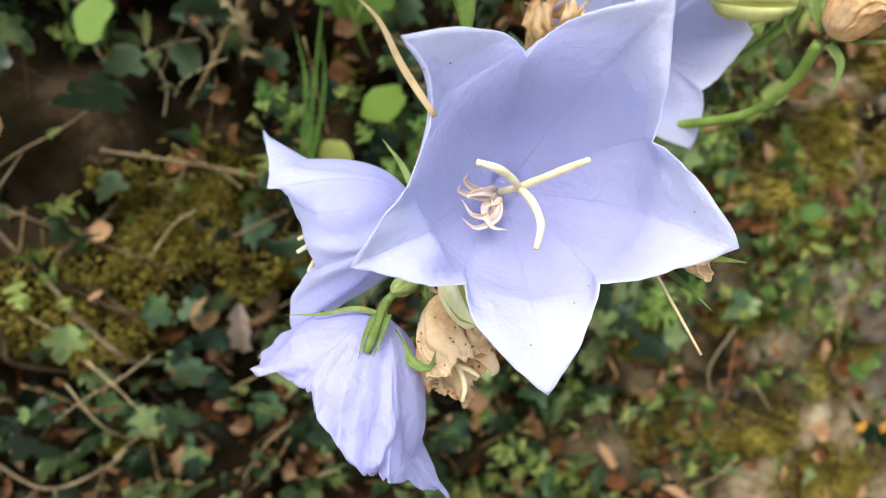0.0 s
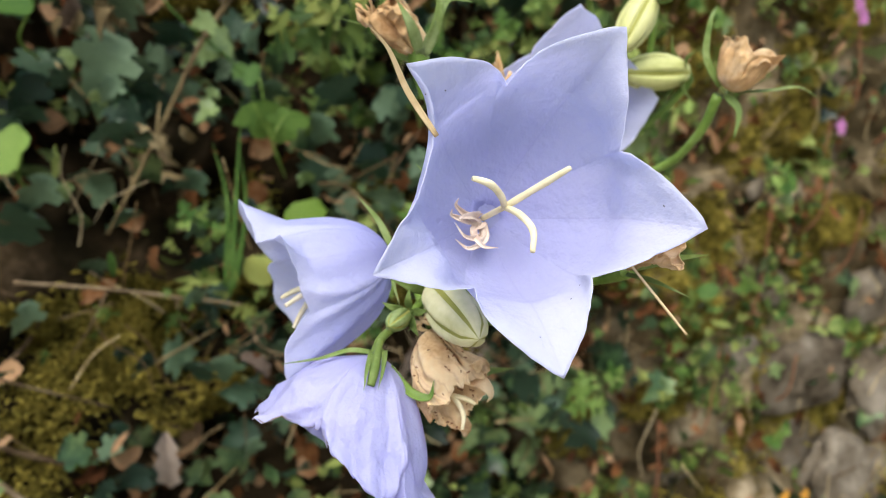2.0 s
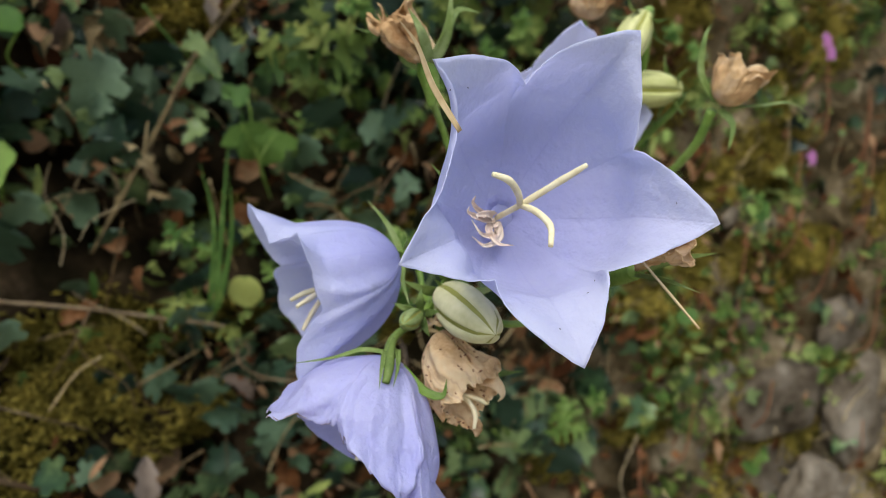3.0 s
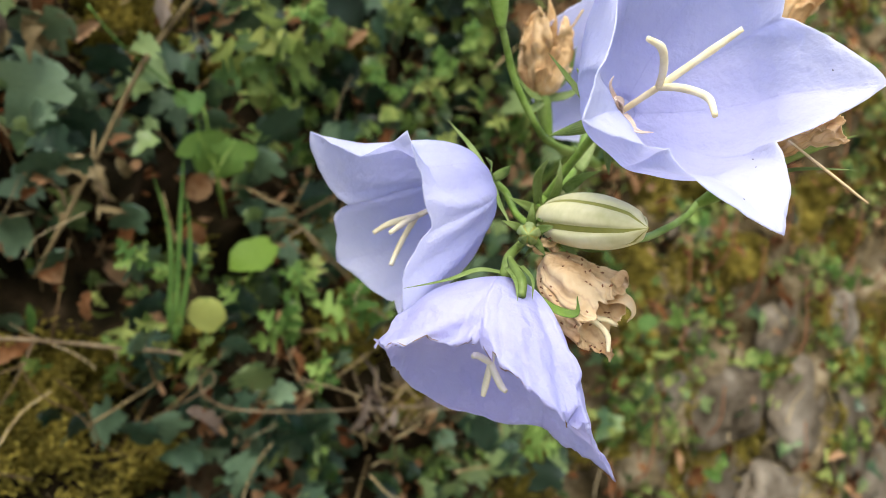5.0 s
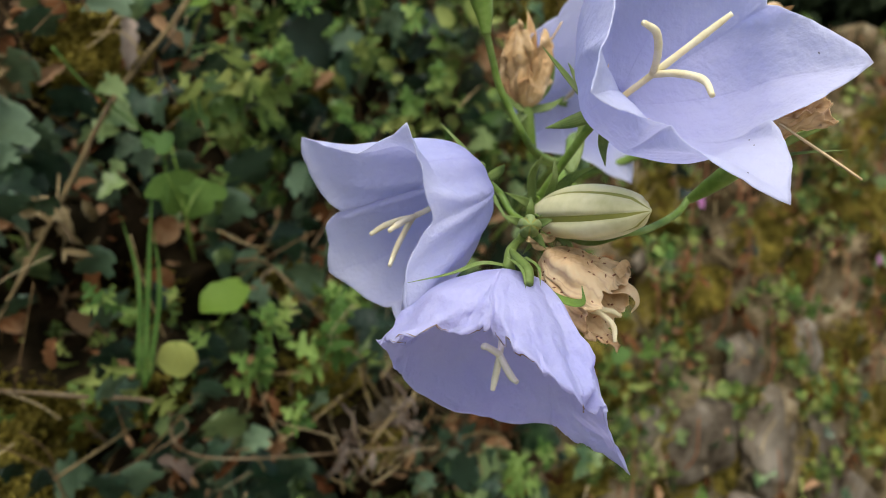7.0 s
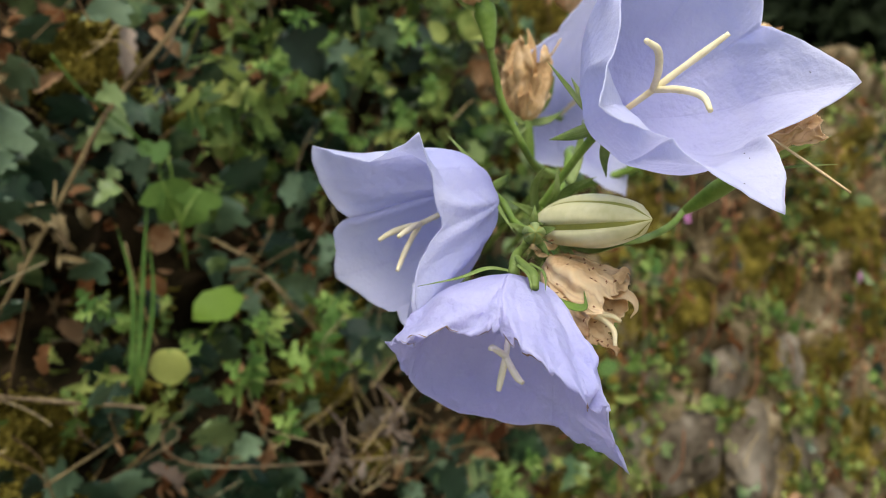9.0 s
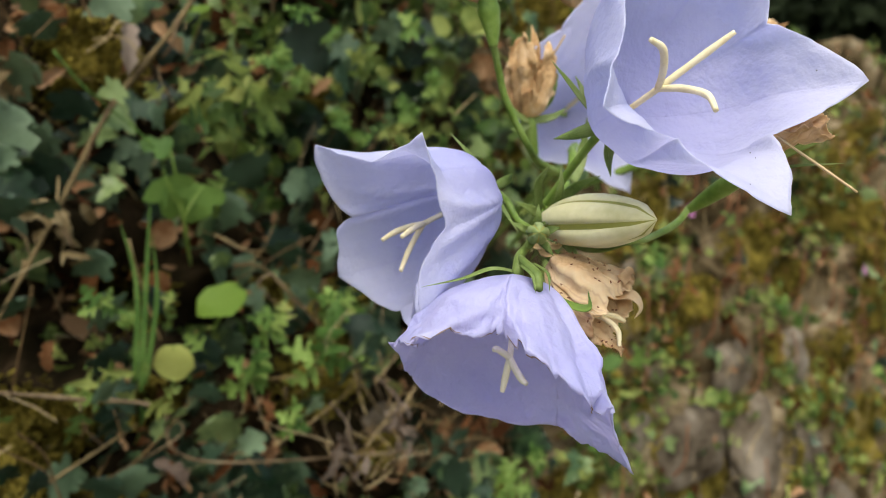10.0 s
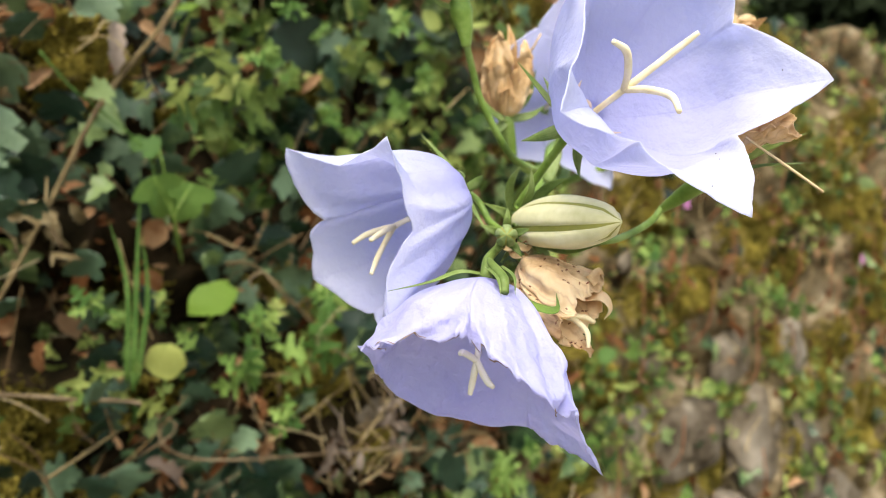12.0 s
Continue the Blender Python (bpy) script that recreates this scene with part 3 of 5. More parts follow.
# ---- leaves ----
def leaf_outline(kind):
    """Half an outline, as (along, out) from the leaf's foot to its tip."""
    if kind == "ivy":
        return [(0.0, 0.02), (-0.1, 0.22), (0.0, 0.42), (0.14, 0.30), (0.24, 0.56), (0.42, 0.50), (0.46, 0.24), (0.62, 0.26), (0.82, 0.13), (1.0, 0.0)]
    if kind == "round":
        return [(0.0, 0.02), (-0.03, 0.2), (0.08, 0.38), (0.3, 0.5), (0.55, 0.52), (0.78, 0.42), (0.94, 0.22), (1.0, 0.0)]
    if kind == "lobed":
        return [(0.0, 0.02), (0.0, 0.22), (0.1, 0.42), (0.26, 0.50), (0.40, 0.43), (0.44, 0.27), (0.58, 0.30), (0.76, 0.30), (0.92, 0.17), (1.0, 0.0)]
    if kind == "oval":
        return [(0.0, 0.02), (0.05, 0.2), (0.22, 0.38), (0.48, 0.44), (0.75, 0.34), (0.92, 0.16), (1.0, 0.0)]
    if kind == "crisp":
        return [(0.0, 0.03), (0.1, 0.12), (0.26, 0.18), (0.34, 0.13), (0.5, 0.24), (0.66, 0.15), (0.8, 0.19), (0.92, 0.07), (1.0, 0.0)]
    if kind == "lance":
        return [(0.0, 0.02), (0.2, 0.1), (0.5, 0.13), (0.8, 0.07), (1.0, 0.0)]
    return [(0.0, 0.02), (0.2, 0.03), (0.27, 0.17), (0.34, 0.37), (0.43, 0.40), (0.43, 0.26), (0.42, 0.12), (0.50, 0.07), (0.56, 0.17), (0.62, 0.31), (0.72, 0.32), (0.70, 0.17),
            (0.71, 0.06), (0.79, 0.11), (0.87, 0.17), (0.89, 0.08), (0.95, 0.05), (1.0, 0.0)]


def leaf_verts(kind, variant=0):
    half = leaf_outline(kind)
    own = random.Random(variant * 31 + len(half))
    bend, cup = {"crisp": (0.5, 0.9), "lance": (0.3, 0.4), "round": (0.12, 0.2), "lobed": (0.2, 0.25)}.get(kind, (0.26, 0.3))
    bend, cup, sway = bend * own.uniform(0.4, 1.8), cup * own.uniform(0.3, 1.6), own.uniform(-0.14, 0.14)
    pts, faces = [], []
    for a, o in half:
        pts.append((sway * a * a, a, -bend * a * a))
    n = len(half)
    for s in (1, -1):
        wide = own.uniform(0.8, 1.15)
        for a, o in half:
            oo = o * wide * own.uniform(0.86, 1.14)
            pts.append((s * oo + sway * a * a, a * own.uniform(0.96, 1.02), cup * o - bend * a * a + 0.06 * math.sin(a * 8 + s + variant)))
    for i in range(n - 1):
        faces.append((i, i + 1, n + i + 1, n + i))
        faces.append((i + 1, i, 2 * n + i, 2 * n + i + 1))
    return pts, faces


LEAF_MESHES = {}


def leaf_mesh(kind, material):
    key = (kind, material.name, rng.randrange(7))
    if key not in LEAF_MESHES:
        pts, faces = leaf_verts(kind, key[2])
        me = bpy.data.meshes.new("leaf")
        me.from_pydata(pts, [], faces)
        me.materials.append(material)
        for f in me.polygons:
            f.use_smooth = True
        LEAF_MESHES[key] = me
    return LEAF_MESHES[key]


def leaf_pose(place, size, roll, lean, swing):
    """A leaf that faces out of the bank; roll: which way its tip points (0 up), lean and swing: degrees off that face."""
    x, z = ALONG, Vector((0, 0, 1))
    m = Matrix((x, z, OUT)).transposed().to_4x4()
    return Matrix.Translation(place) @ m @ pose(0, 0, 0, lean, swing, roll) @ Matrix.Diagonal((size, size, size, 1))


def leaf_part(kind, material, parent, m, label="", name="leaf"):
    ob = new(name, leaf_mesh(kind, material))
    ob.parent = parent
    ob.matrix_parent_inverse = parent.matrix_basis.inverted()
    ob.matrix_basis = m
    return tagged(ob, label)


def leaf_mass(name, kinds, material, parent, poses, label=""):
    """Many small leaves in one mesh."""
    pts, faces = [], []
    shapes = {(k, j): leaf_verts(k, j) for k in kinds for j in range(9)}
    for k, m in poses:
        v, f = shapes[k, rng.randrange(9)]
        n = len(pts)
        pts += [m @ Vector(p) for p in v]
        faces += [tuple(i + n for i in q) for q in f]
    me = bpy.data.meshes.new(name)
    me.from_pydata(pts, [], faces)
    me.materials.append(material)
    for f in me.polygons:
        f.use_smooth = True
    ob = new(name, me)
    ob.parent = parent
    ob.matrix_parent_inverse = parent.matrix_basis.inverted()
    return tagged(ob, label, kind="stuff")


def covered(x, z):
    """Whether ivy leaves a place free for moss, stone or another plant."""
    return any((x - a) ** 2 + (z - b) ** 2 < r * r for a, b, r in CLEAR) and rng.random() < 0.88


def gap(x, z):
    """Dark hollows between the clumps of leaves on the ivy side."""
    if any((x - a) ** 2 + (z - b) ** 2 < 0.8 * c * c for a, b, c in HOLLOWS):
        return rng.random() < 0.8
    return x < 0.16 and noise.noise(Vector((x * 26, z * 26, 8))) > 0.16 and rng.random() < 0.9


def green_weight(x, z):
    """How much grows at a place: dense on the ivy side, thin on the bare earth."""
    edge = 0.16 + 0.05 * noise.noise(Vector((z * 6, 1, 0)))
    return max(0.0, min(1.0, (edge - x) / 0.1 + 0.5))


ivy = thing("ivy", W(-0.1, 0.5), "dark blue-green ivy carpeting the shaded bank", "ivy")
IVY_LEAVES = [(-0.099, 1.038, 0.036), (-0.108, 1.018, 0.038), (-0.112, 0.985, 0.028), (0.024, 1.066, 0.042), (0.053, 1.069, 0.024),
              (0.069, 1.077, 0.022), (-0.096, 1.063, 0.024), (-0.08, 1.029, 0.028), (-0.113, 0.873, 0.022), (-0.078, 0.865, 0.022),
              (0.044, 0.914, 0.024), (-0.084, 0.939, 0.024), (-0.081, 0.919, 0.022), (-0.042, 1.003, 0.022), (-0.09, 0.997, 0.028),
              (-0.113, 0.944, 0.024), (0.091, 1.082, 0.024), (0.102, 1.048, 0.022), (-0.144, 1.007, 0.028), (-0.088, 0.864, 0.022)]
IVY_MORE = [(-0.1, 1.015, 0.024), (-0.152, 0.943, 0.038), (-0.143, 0.961, 0.028), (-0.139, 0.806, 0.028), (-0.121, 0.817, 0.024),
            (0.116, 0.795, 0.03), (-0.079, 0.959, 0.024), (0.123, 0.785, 0.028)]
for x, z, size in IVY_LEAVES + IVY_MORE:
    size *= 0.8
    leaf_part("ivy", IVY, ivy, leaf_pose(W(x, z + size * 0.4, 0.03), size, 180 + rng.uniform(-60, 60), rng.uniform(-55, 15), rng.uniform(-45, 45)))
count = 28
mass = []
while count < 290 or len(mass) < 2500:
    x, z = rng.uniform(-0.34, 0.9), rng.uniform(0.5, 1.3)
    if z > crest(x) or rng.random() > green_weight(x, z) + 0.05 or covered(x, z) or gap(x, z):
        continue
    size = rng.uniform(0.008, 0.021) * (1.35 if rng.random() < 0.25 else 1)
    m = leaf_pose(W(x, z, relief(x, z) + rng.uniform(0.0, 0.034 if x > 0.15 else 0.078)), size, 180 + rng.uniform(-80, 80), rng.uniform(-55, 25), rng.uniform(-45, 45))
    if -0.16 < x < 0.13 and 0.8 < z < 1.1 and count < 290 and size > 0.013:
        leaf_part("ivy", IVY, ivy, m)
        count += 1
    else:
        mass.append(("ivy", m))
leaf_mass("leaf_carpet", ["ivy"], IVY_MASS, ivy, mass)
for k in range(9):
    x, z = rng.uniform(-0.25, 0.08), rng.uniform(0.62, 1.05)
    pts = []
    for j in range(6):
        pts.append(W(x, z, relief(x, z) + 0.012))
        x, z = x + rng.uniform(-0.03, 0.03), z + rng.uniform(0.01, 0.05)
    tube("vine", pts, [0.0018, 0.0009], TWIG, ivy, "", 6, 5)


def herb(label, places, material=HERB, kind="herb", tilt=34):
    x, z, size = places[0]
    ob = thing("wild_geranium", W(x, z - size, 0), label, "wild plant", "wild geraniums on the bank")
    for x, z, size in places:
        foot = W(x, z - size * 0.2, 0.03)
        for k in range(5):
            roll = (k - 2) * 52 + rng.uniform(-16, 16)
            leaf_part(kind, material, ob, leaf_pose(foot + OUT * 0.002 * k, size * (0.56 - 0.05 * abs(k - 2)), roll, rng.uniform(-tilt, tilt), rng.uniform(-tilt, tilt)))
        tube("leaf_stalk", [W(x, z - size * 0.9, -0.02), W(x - size * 0.1, z - size * 0.6, 0.004), foot], [0.00045, 0.0003], TWIG, ob, "", 6, 5)
    return ob


LIGHT_GREEN = "pale green cut-leaved wild geranium growing among the ivy"
for row in ([(-0.007, 1.046, 0.059), (-0.028, 1.035, 0.045)], [(0.016, 0.911, 0.049), (0.032, 0.933, 0.033)],
            [(-0.022, 0.907, 0.039), (-0.01, 0.927, 0.029)], [(-0.003, 0.878, 0.026)], [(0.14, 0.806, 0.043), (0.16, 0.812, 0.03)],
            [(0.112, 1.056, 0.026), (0.09, 1.04, 0.024)], [(0.219, 0.902, 0.039), (0.232, 0.88, 0.03)], [(0.232, 0.811, 0.029), (0.25, 0.8, 0.022)],
            [(0.279, 0.859, 0.029)], [(0.357, 0.94, 0.032)], [(0.511, 0.866, 0.036), (0.54, 0.85, 0.03)], [(0.505, 0.8, 0.036)], [(0.634, 0.905, 0.026)],
            [(0.032, 1.091, 0.030), (0.044, 1.081, 0.021)], [(0.066, 1.067, 0.036), (0.078, 1.057, 0.025)], [(0.104, 1.091, 0.034), (0.116, 1.081, 0.024)], [(0.115, 1.048, 0.028), (0.127, 1.038, 0.020)], [(0.044, 1.033, 0.026), (0.056, 1.023, 0.018)], [(0.011, 1.063, 0.026), (0.023, 1.053, 0.018)], [(0.129, 1.111, 0.030), (0.141, 1.101, 0.021)], [(0.074, 1.029, 0.024), (0.086, 1.019, 0.017)], [(-0.084, 0.949, 0.022), (-0.072, 0.939, 0.015)]):
    herb(LIGHT_GREEN, row, HERB if rng.random() < 0.55 else OLIVE)
for k in range(30):
    x, z = rng.uniform(0.15, 0.85), rng.uniform(0.68, 1.12)
    herb("small green cut-leaved herb rooted in the bare bank", [(x, z, rng.uniform(0.016, 0.03)), (x + rng.uniform(-0.02, 0.02), z + rng.uniform(-0.02, 0.02), rng.uniform(0.012, 0.022))], rng.choice([HERB, OLIVE, OLIVE]), rng.choice(["herb", "herb", "herb", "oval"]), 35)
for k in range(30):
    x, z = (0.36, 0.9) if k == 0 else (rng.uniform(0.2, 0.8), rng.uniform(0.66, 1.0))
    ob = thing("dock_stalk", W(x, z, 0), "reddish-brown dry upright plant stalk on the bank", "stalk", "dry stalks on the bank")
    tube("stalk", [W(x, z, 0.0), W(x + 0.003, z + 0.02, 0.02), W(x + rng.uniform(-0.01, 0.01), z + rng.uniform(0.05, 0.1), 0.03)], [0.0011, 0.0006], RUSSET, ob, "", 6, 6)
cranesbill = thing("wild_geranium", W(-0.04, 0.96, 0), "broad three-lobed bright green leaves above the grass blades", "wild plant", "wild geraniums on the bank")
for x, z, size, roll in ((-0.050, 1.000, 0.023, 200), (-0.033, 0.996, 0.020, 165), (-0.046, 1.012, 0.014, 60)):
    leaf_part("lobed", HERB, cranesbill, leaf_pose(W(x, z, 0.038), size, roll, -15, 12))
    tube("leaf_stalk", [W(-0.04, 0.96, 0.0), W(-0.043, 0.98, 0.03), W(x, z, 0.038)], [0.0006, 0.0004], STEM, cranesbill, "", 6, 5)
mass = []
while len(mass) < 5200:
    x, z = rng.uniform(-0.3, 1.3), rng.uniform(0.5, 1.25)
    g = 0.6 * noise.noise(Vector((x * 7, z * 7, 4))) + 0.8 * noise.noise(Vector((x * 19, z * 19, 4)))
    if z > crest(x) or g < 0.02 + 0.22 * rng.random() or covered(x, z) or on_stone(x, z) or gap(x, z) or (x > 0.22 and rng.random() < 0.5):
        continue
    mass.append((rng.choice(["herb", "herb", "herb", "lance", "lance", "oval" if x > 0.15 else "herb"]), leaf_pose(W(x, z, relief(x, z) + rng.uniform(0.0, 0.026 if x > 0.15 else 0.066)), rng.uniform(0.006, 0.019),
                 rng.uniform(0, 360), rng.uniform(-50, 50), rng.uniform(-50, 50))))
wild = thing("wild_herbs", W(0.4, 0.5), "small mixed green wild herbs scattered over the bank", "wild plant")
for k in range(420):
    x, z = rng.uniform(-0.02, 0.17), rng.uniform(0.985, 1.13)
    if noise.noise(Vector((x * 30, z * 30, 2))) > -0.1:
        mass.append((rng.choice(["herb", "herb", "lance", "oval"]), leaf_pose(W(x, z, relief(x, z) + rng.uniform(0.03, 0.07)), rng.uniform(0.008, 0.02), rng.uniform(0, 360), rng.uniform(-60, 30), rng.uniform(-50, 50))))
near = [q for q in mass if -0.14 < q[1].translation.x < 0.36 and 0.78 < q[1].translation.z < 1.08][:290]
mass = [q for q in mass if q not in near]
for kind, m in near:
    leaf_part(kind, rng.choice([HERB, OLIVE]), wild, m)
leaf_mass("herb_leaves", ["herb", "oval", "lance"], HERB_MASS, wild, mass)

for x, z, size, material, roll, label in ((-0.033, 0.944, 0.026, LIME, 95, "bright green rounded leaf standing out from the ivy"), (-0.056, 0.9135, 0.019, YELLOW, 170, "yellowing rounded leaf hanging in the ivy"),
                                          (-0.156, 0.985, 0.024, HERB, 120, "bright green rounded leaf standing out from the ivy"), (-0.148, 1.047, 0.024, HERB, 80, "bright green rounded leaf standing out from the ivy"), (-0.027, 1.084, 0.014, LIME, 90, "small bright green rounded leaf among the ivy")):
    ob = thing("navelwort", W(x, z - size, 0.0), label, "wild plant", "rounded leaves on the bank")
    turn = radians(roll)
    foot = W(x, z, 0.034) + (ALONG * math.sin(turn) - Vector((0, 0, math.cos(turn)))) * size * 0.5
    leaf_part("round", material, ob, leaf_pose(foot, size * 0.92, roll, -12, 60 if material is LIME else 46 if material is HERB else 20))
    tube("leaf_stalk", [W(x, z - size * 0.9, 0.0), W(x, z - size * 0.6, 0.02), foot], [0.0008, 0.0006], STEM, ob, "", 6, 5)


mass = []
while len(mass) < 7000:
    x, z, d = rng.uniform(-3.9, 5.8), rng.uniform(0.02, 1.35), 0.0
    if rng.random() < 0.5:
        d, z = rng.uniform(0.0, 1.3), 1.35
    if (-0.34 < x < 1.0 and d == 0 and z > 0.5) or (0 < x < 1.4 and d < 0.25) or noise.noise(Vector((x * 3, z * 3 + d * 4, 5))) < -0.12:
        continue
    z = min(z, crest(x) - 0.13 * d)
    mass.append((rng.choice(["ivy", "ivy", "herb", "lance", "oval"]), leaf_pose(W(x, z, relief(x, z) - d + rng.uniform(0.0, 0.05)) + Vector((0, 0, 0.03 if d else 0)), rng.uniform(0.03, 0.075), 180 + rng.uniform(-90, 90), (-70 if d else 0) + rng.uniform(-40, 30), rng.uniform(-45, 45))))
creeper = thing("ivy", W(-1.5, 0.3), "loose trailing ivy and herbs on the rest of the bank", "ivy")
leaf_mass("trailing_leaves", ["ivy", "herb", "lance", "oval"], IVY_MASS, creeper, mass)


# ---- grass, twigs, dead leaves and moss on the bank ----
def line_on_bank(pts, off=0.03):
    return [W(x, z, off) for x, z in pts]


grass = thing("grass_tuft", W(-0.07, 0.9, 0), "slender green grass blades upright among the ivy", "grass")
for pts, w in (([(-0.07, 0.905), (-0.063, 0.952), (-0.055, 1.004)], 0.0026), ([(-0.072, 0.91), (-0.067, 0.952), (-0.071, 0.982)], 0.0022),
               ([(-0.068, 0.908), (-0.059, 0.946), (-0.058, 0.975)], 0.0024)):
    blade("blade", line_on_bank(pts, 0.034), w * 1.1, GRASS, grass, OUT)
stalk = thing("green_stalk", W(-0.06, 0.99, 0), "thin pale green plant stalk crossing the ivy", "stalk")
tube("stalk", line_on_bank([(-0.089, 1.055), (-0.078, 1.039), (-0.058, 1.02), (-0.05, 1.006), (-0.051, 0.985)], 0.036), [0.00055, 0.0004], HERB, stalk)
TWIGS = [[(-0.02, 1.1), (-0.036, 1.075), (-0.069, 1.033), (-0.096, 0.985), (-0.121, 0.942)],
         [(-0.16, 0.925), (-0.123, 0.916), (-0.094, 0.907), (-0.063, 0.896), (-0.059, 0.876), (-0.03, 0.862), (0.071, 0.84)],
         [(-0.108, 0.876), (-0.073, 0.891)], [(-0.022, 0.957), (-0.004, 0.951), (0.029, 0.906), (0.051, 0.866)], [(0.018, 0.959), (0.036, 0.981)],
         [(-0.219, 0.911), (-0.175, 0.884), (-0.13, 0.859)], [(-0.238, 0.781), (-0.211, 0.747), (-0.18, 0.754), (-0.168, 0.766)]]
for k, pts in enumerate(TWIGS):
    ob = thing("dry_twig", W(*pts[0], 0.02), "thin grey-brown dry twig caught in the ivy", "twig", "twigs on the bank")
    r = 0.0015 if k == 0 else 0.0010 if len(pts) > 3 else 0.0007
    tube("twig", line_on_bank(pts, 0.031), [r, r * 0.9, r * 0.6], PALE_STEM if k in (0, 2, 3) else TWIG, ob, "", 7, 6, 0.5)
    if len(pts) > 3:
        for j in range(3):
            x, z = pts[1 + j % (len(pts) - 2)]
            tube("side_shoot", [W(x, z, 0.036), W(x + rng.uniform(-0.015, 0.015), z - rng.uniform(0.005, 0.02), 0.04), W(x + rng.uniform(-0.025, 0.025), z - rng.uniform(0.015, 0.03), 0.034)],
                 [r * 0.5, r * 0.25], TWIG, ob, "", 5, 4, 0.5)
bm = bmesh.new()
for k in range(520):
    x, z = rng.uniform(-0.25, 0.9), rng.uniform(0.55, 1.15)
    a, ln = rng.uniform(0, 6.28), rng.uniform(0.012, 0.05)
    p = W(x, min(z, crest(x)), relief(x, z) + rng.uniform(0.004, 0.03 if x > 0.15 else 0.075))
    q = p + (ALONG * math.cos(a) + Vector((0, 0, math.sin(a)))) * ln + OUT * rng.uniform(-0.01, 0.01)
    add_tube(bm, [p, p.lerp(q, 0.5) + OUT * rng.uniform(-0.004, 0.006) + Vector((0, 0, rng.uniform(-0.004, 0.004))), q], [rng.uniform(0.0003, 0.0007), 0.0003], 4, 3)
for k in range(44):
    x, z = rng.gauss(0.045, 0.04), rng.gauss(0.848, 0.02)
    a, ln = rng.gauss(0.1, 0.7), rng.uniform(0.015, 0.045)
    p = W(x, z, rng.uniform(0.012, 0.034))
    q = p + (ALONG * math.cos(a) + Vector((0, 0, math.sin(a)))) * ln
    add_tube(bm, [p, p.lerp(q, 0.5) + Vector((0, 0, rng.uniform(-0.006, 0.006))), q], [rng.uniform(0.0004, 0.0008), 0.0003], 4, 3)
litter = thing("straw_tangle", W(0.2, 0.5), "tangle of thin dry stems and straw on the bank", "straw")
tangle = part("fine_straw", bm, TWIG_MASS, litter)
tagged(tangle, kind="stuff")
STRANDS = []
for k in range(9):
    bm = bmesh.new()
    add_tube(bm, [Vector((0, 0, 0)), Vector((0.3, rng.uniform(-0.06, 0.06), rng.uniform(-0.06, 0.06))), Vector((0.7, rng.uniform(-0.09, 0.09), rng.uniform(-0.06, 0.06))), Vector((1, rng.uniform(-0.06, 0.06), 0))],
             [rng.uniform(0.006, 0.012), 0.008, 0.004], 4, 3)
    me = bpy.data.meshes.new("strand")
    bm.to_mesh(me)
    me.materials.append(DRY_STEM)
    STRANDS.append(me)
for k in range(170):
    x, z = rng.uniform(-0.19, 0.34), rng.uniform(0.78, 1.1)
    if any((x - a) ** 2 + (z - b) ** 2 < 0.04 ** 2 for a, b in ((-0.033, 0.944), (-0.056, 0.913))):
        continue
    ob = new("strand", STRANDS[k % 9])
    ob.parent = litter
    ob.matrix_parent_inverse = litter.matrix_basis.inverted()
    ob.matrix_basis = leaf_pose(W(x, z, relief(x, z) + rng.uniform(0.01, 0.03 if x > 0.15 else 0.08)), rng.uniform(0.018, 0.055), rng.uniform(0, 360), rng.uniform(-20, 20), rng.uniform(-20, 20))
DEAD_LEAVES = [(-0.057, 1.065, 0.018), (-0.047, 1.075, 0.022), (0.046, 1.055, 0.018), (-0.102, 0.933, 0.018), (-0.063, 0.871, 0.018), (0.021, 0.855, 0.022),
               (-0.008, 1.084, 0.018), (0.006, 0.839, 0.018), (-0.109, 0.825, 0.022), (-0.147, 0.824, 0.018), (-0.015, 0.888, 0.015), (0.109, 0.845, 0.015),
               (-0.136, 0.827, 0.022), (-0.108, 0.827, 0.018), (-0.125, 1.043, 0.022), (-0.102, 0.986, 0.022), (0.082, 0.835, 0.018), (0.321, 0.883, 0.018)]
for x, z, size in DEAD_LEAVES:
    size *= 0.8
    ob = thing("dead_leaf", W(x, z, 0.022), "curled brown dead leaf lodged in the ivy", "dead leaf", "dead leaves on the bank")
    leaf_part("crisp", DEAD, ob, leaf_pose(W(x, z, 0.026), size, rng.uniform(0, 360), rng.uniform(-40, 40), rng.uniform(-40, 40)), name="leaf_blade")
for x, z, size in ((-0.121, 1.042, 0.016), (-0.058, 1.062, 0.016), (-0.106, 0.83, 0.024), (-0.068, 0.866, 0.016), (0.02, 0.85, 0.014)):
    ob = thing("dead_leaf", W(x, z, 0.03), "bleached pinkish-grey dead leaf lodged among the ivy", "dead leaf", "dead leaves on the bank")
    leaf_part("crisp", PALE_DEAD, ob, leaf_pose(W(x, z + size * 0.5, 0.036), size * 1.3, 180 + rng.uniform(-50, 50), rng.uniform(-30, 20), rng.uniform(-40, 40)), name="leaf_blade")


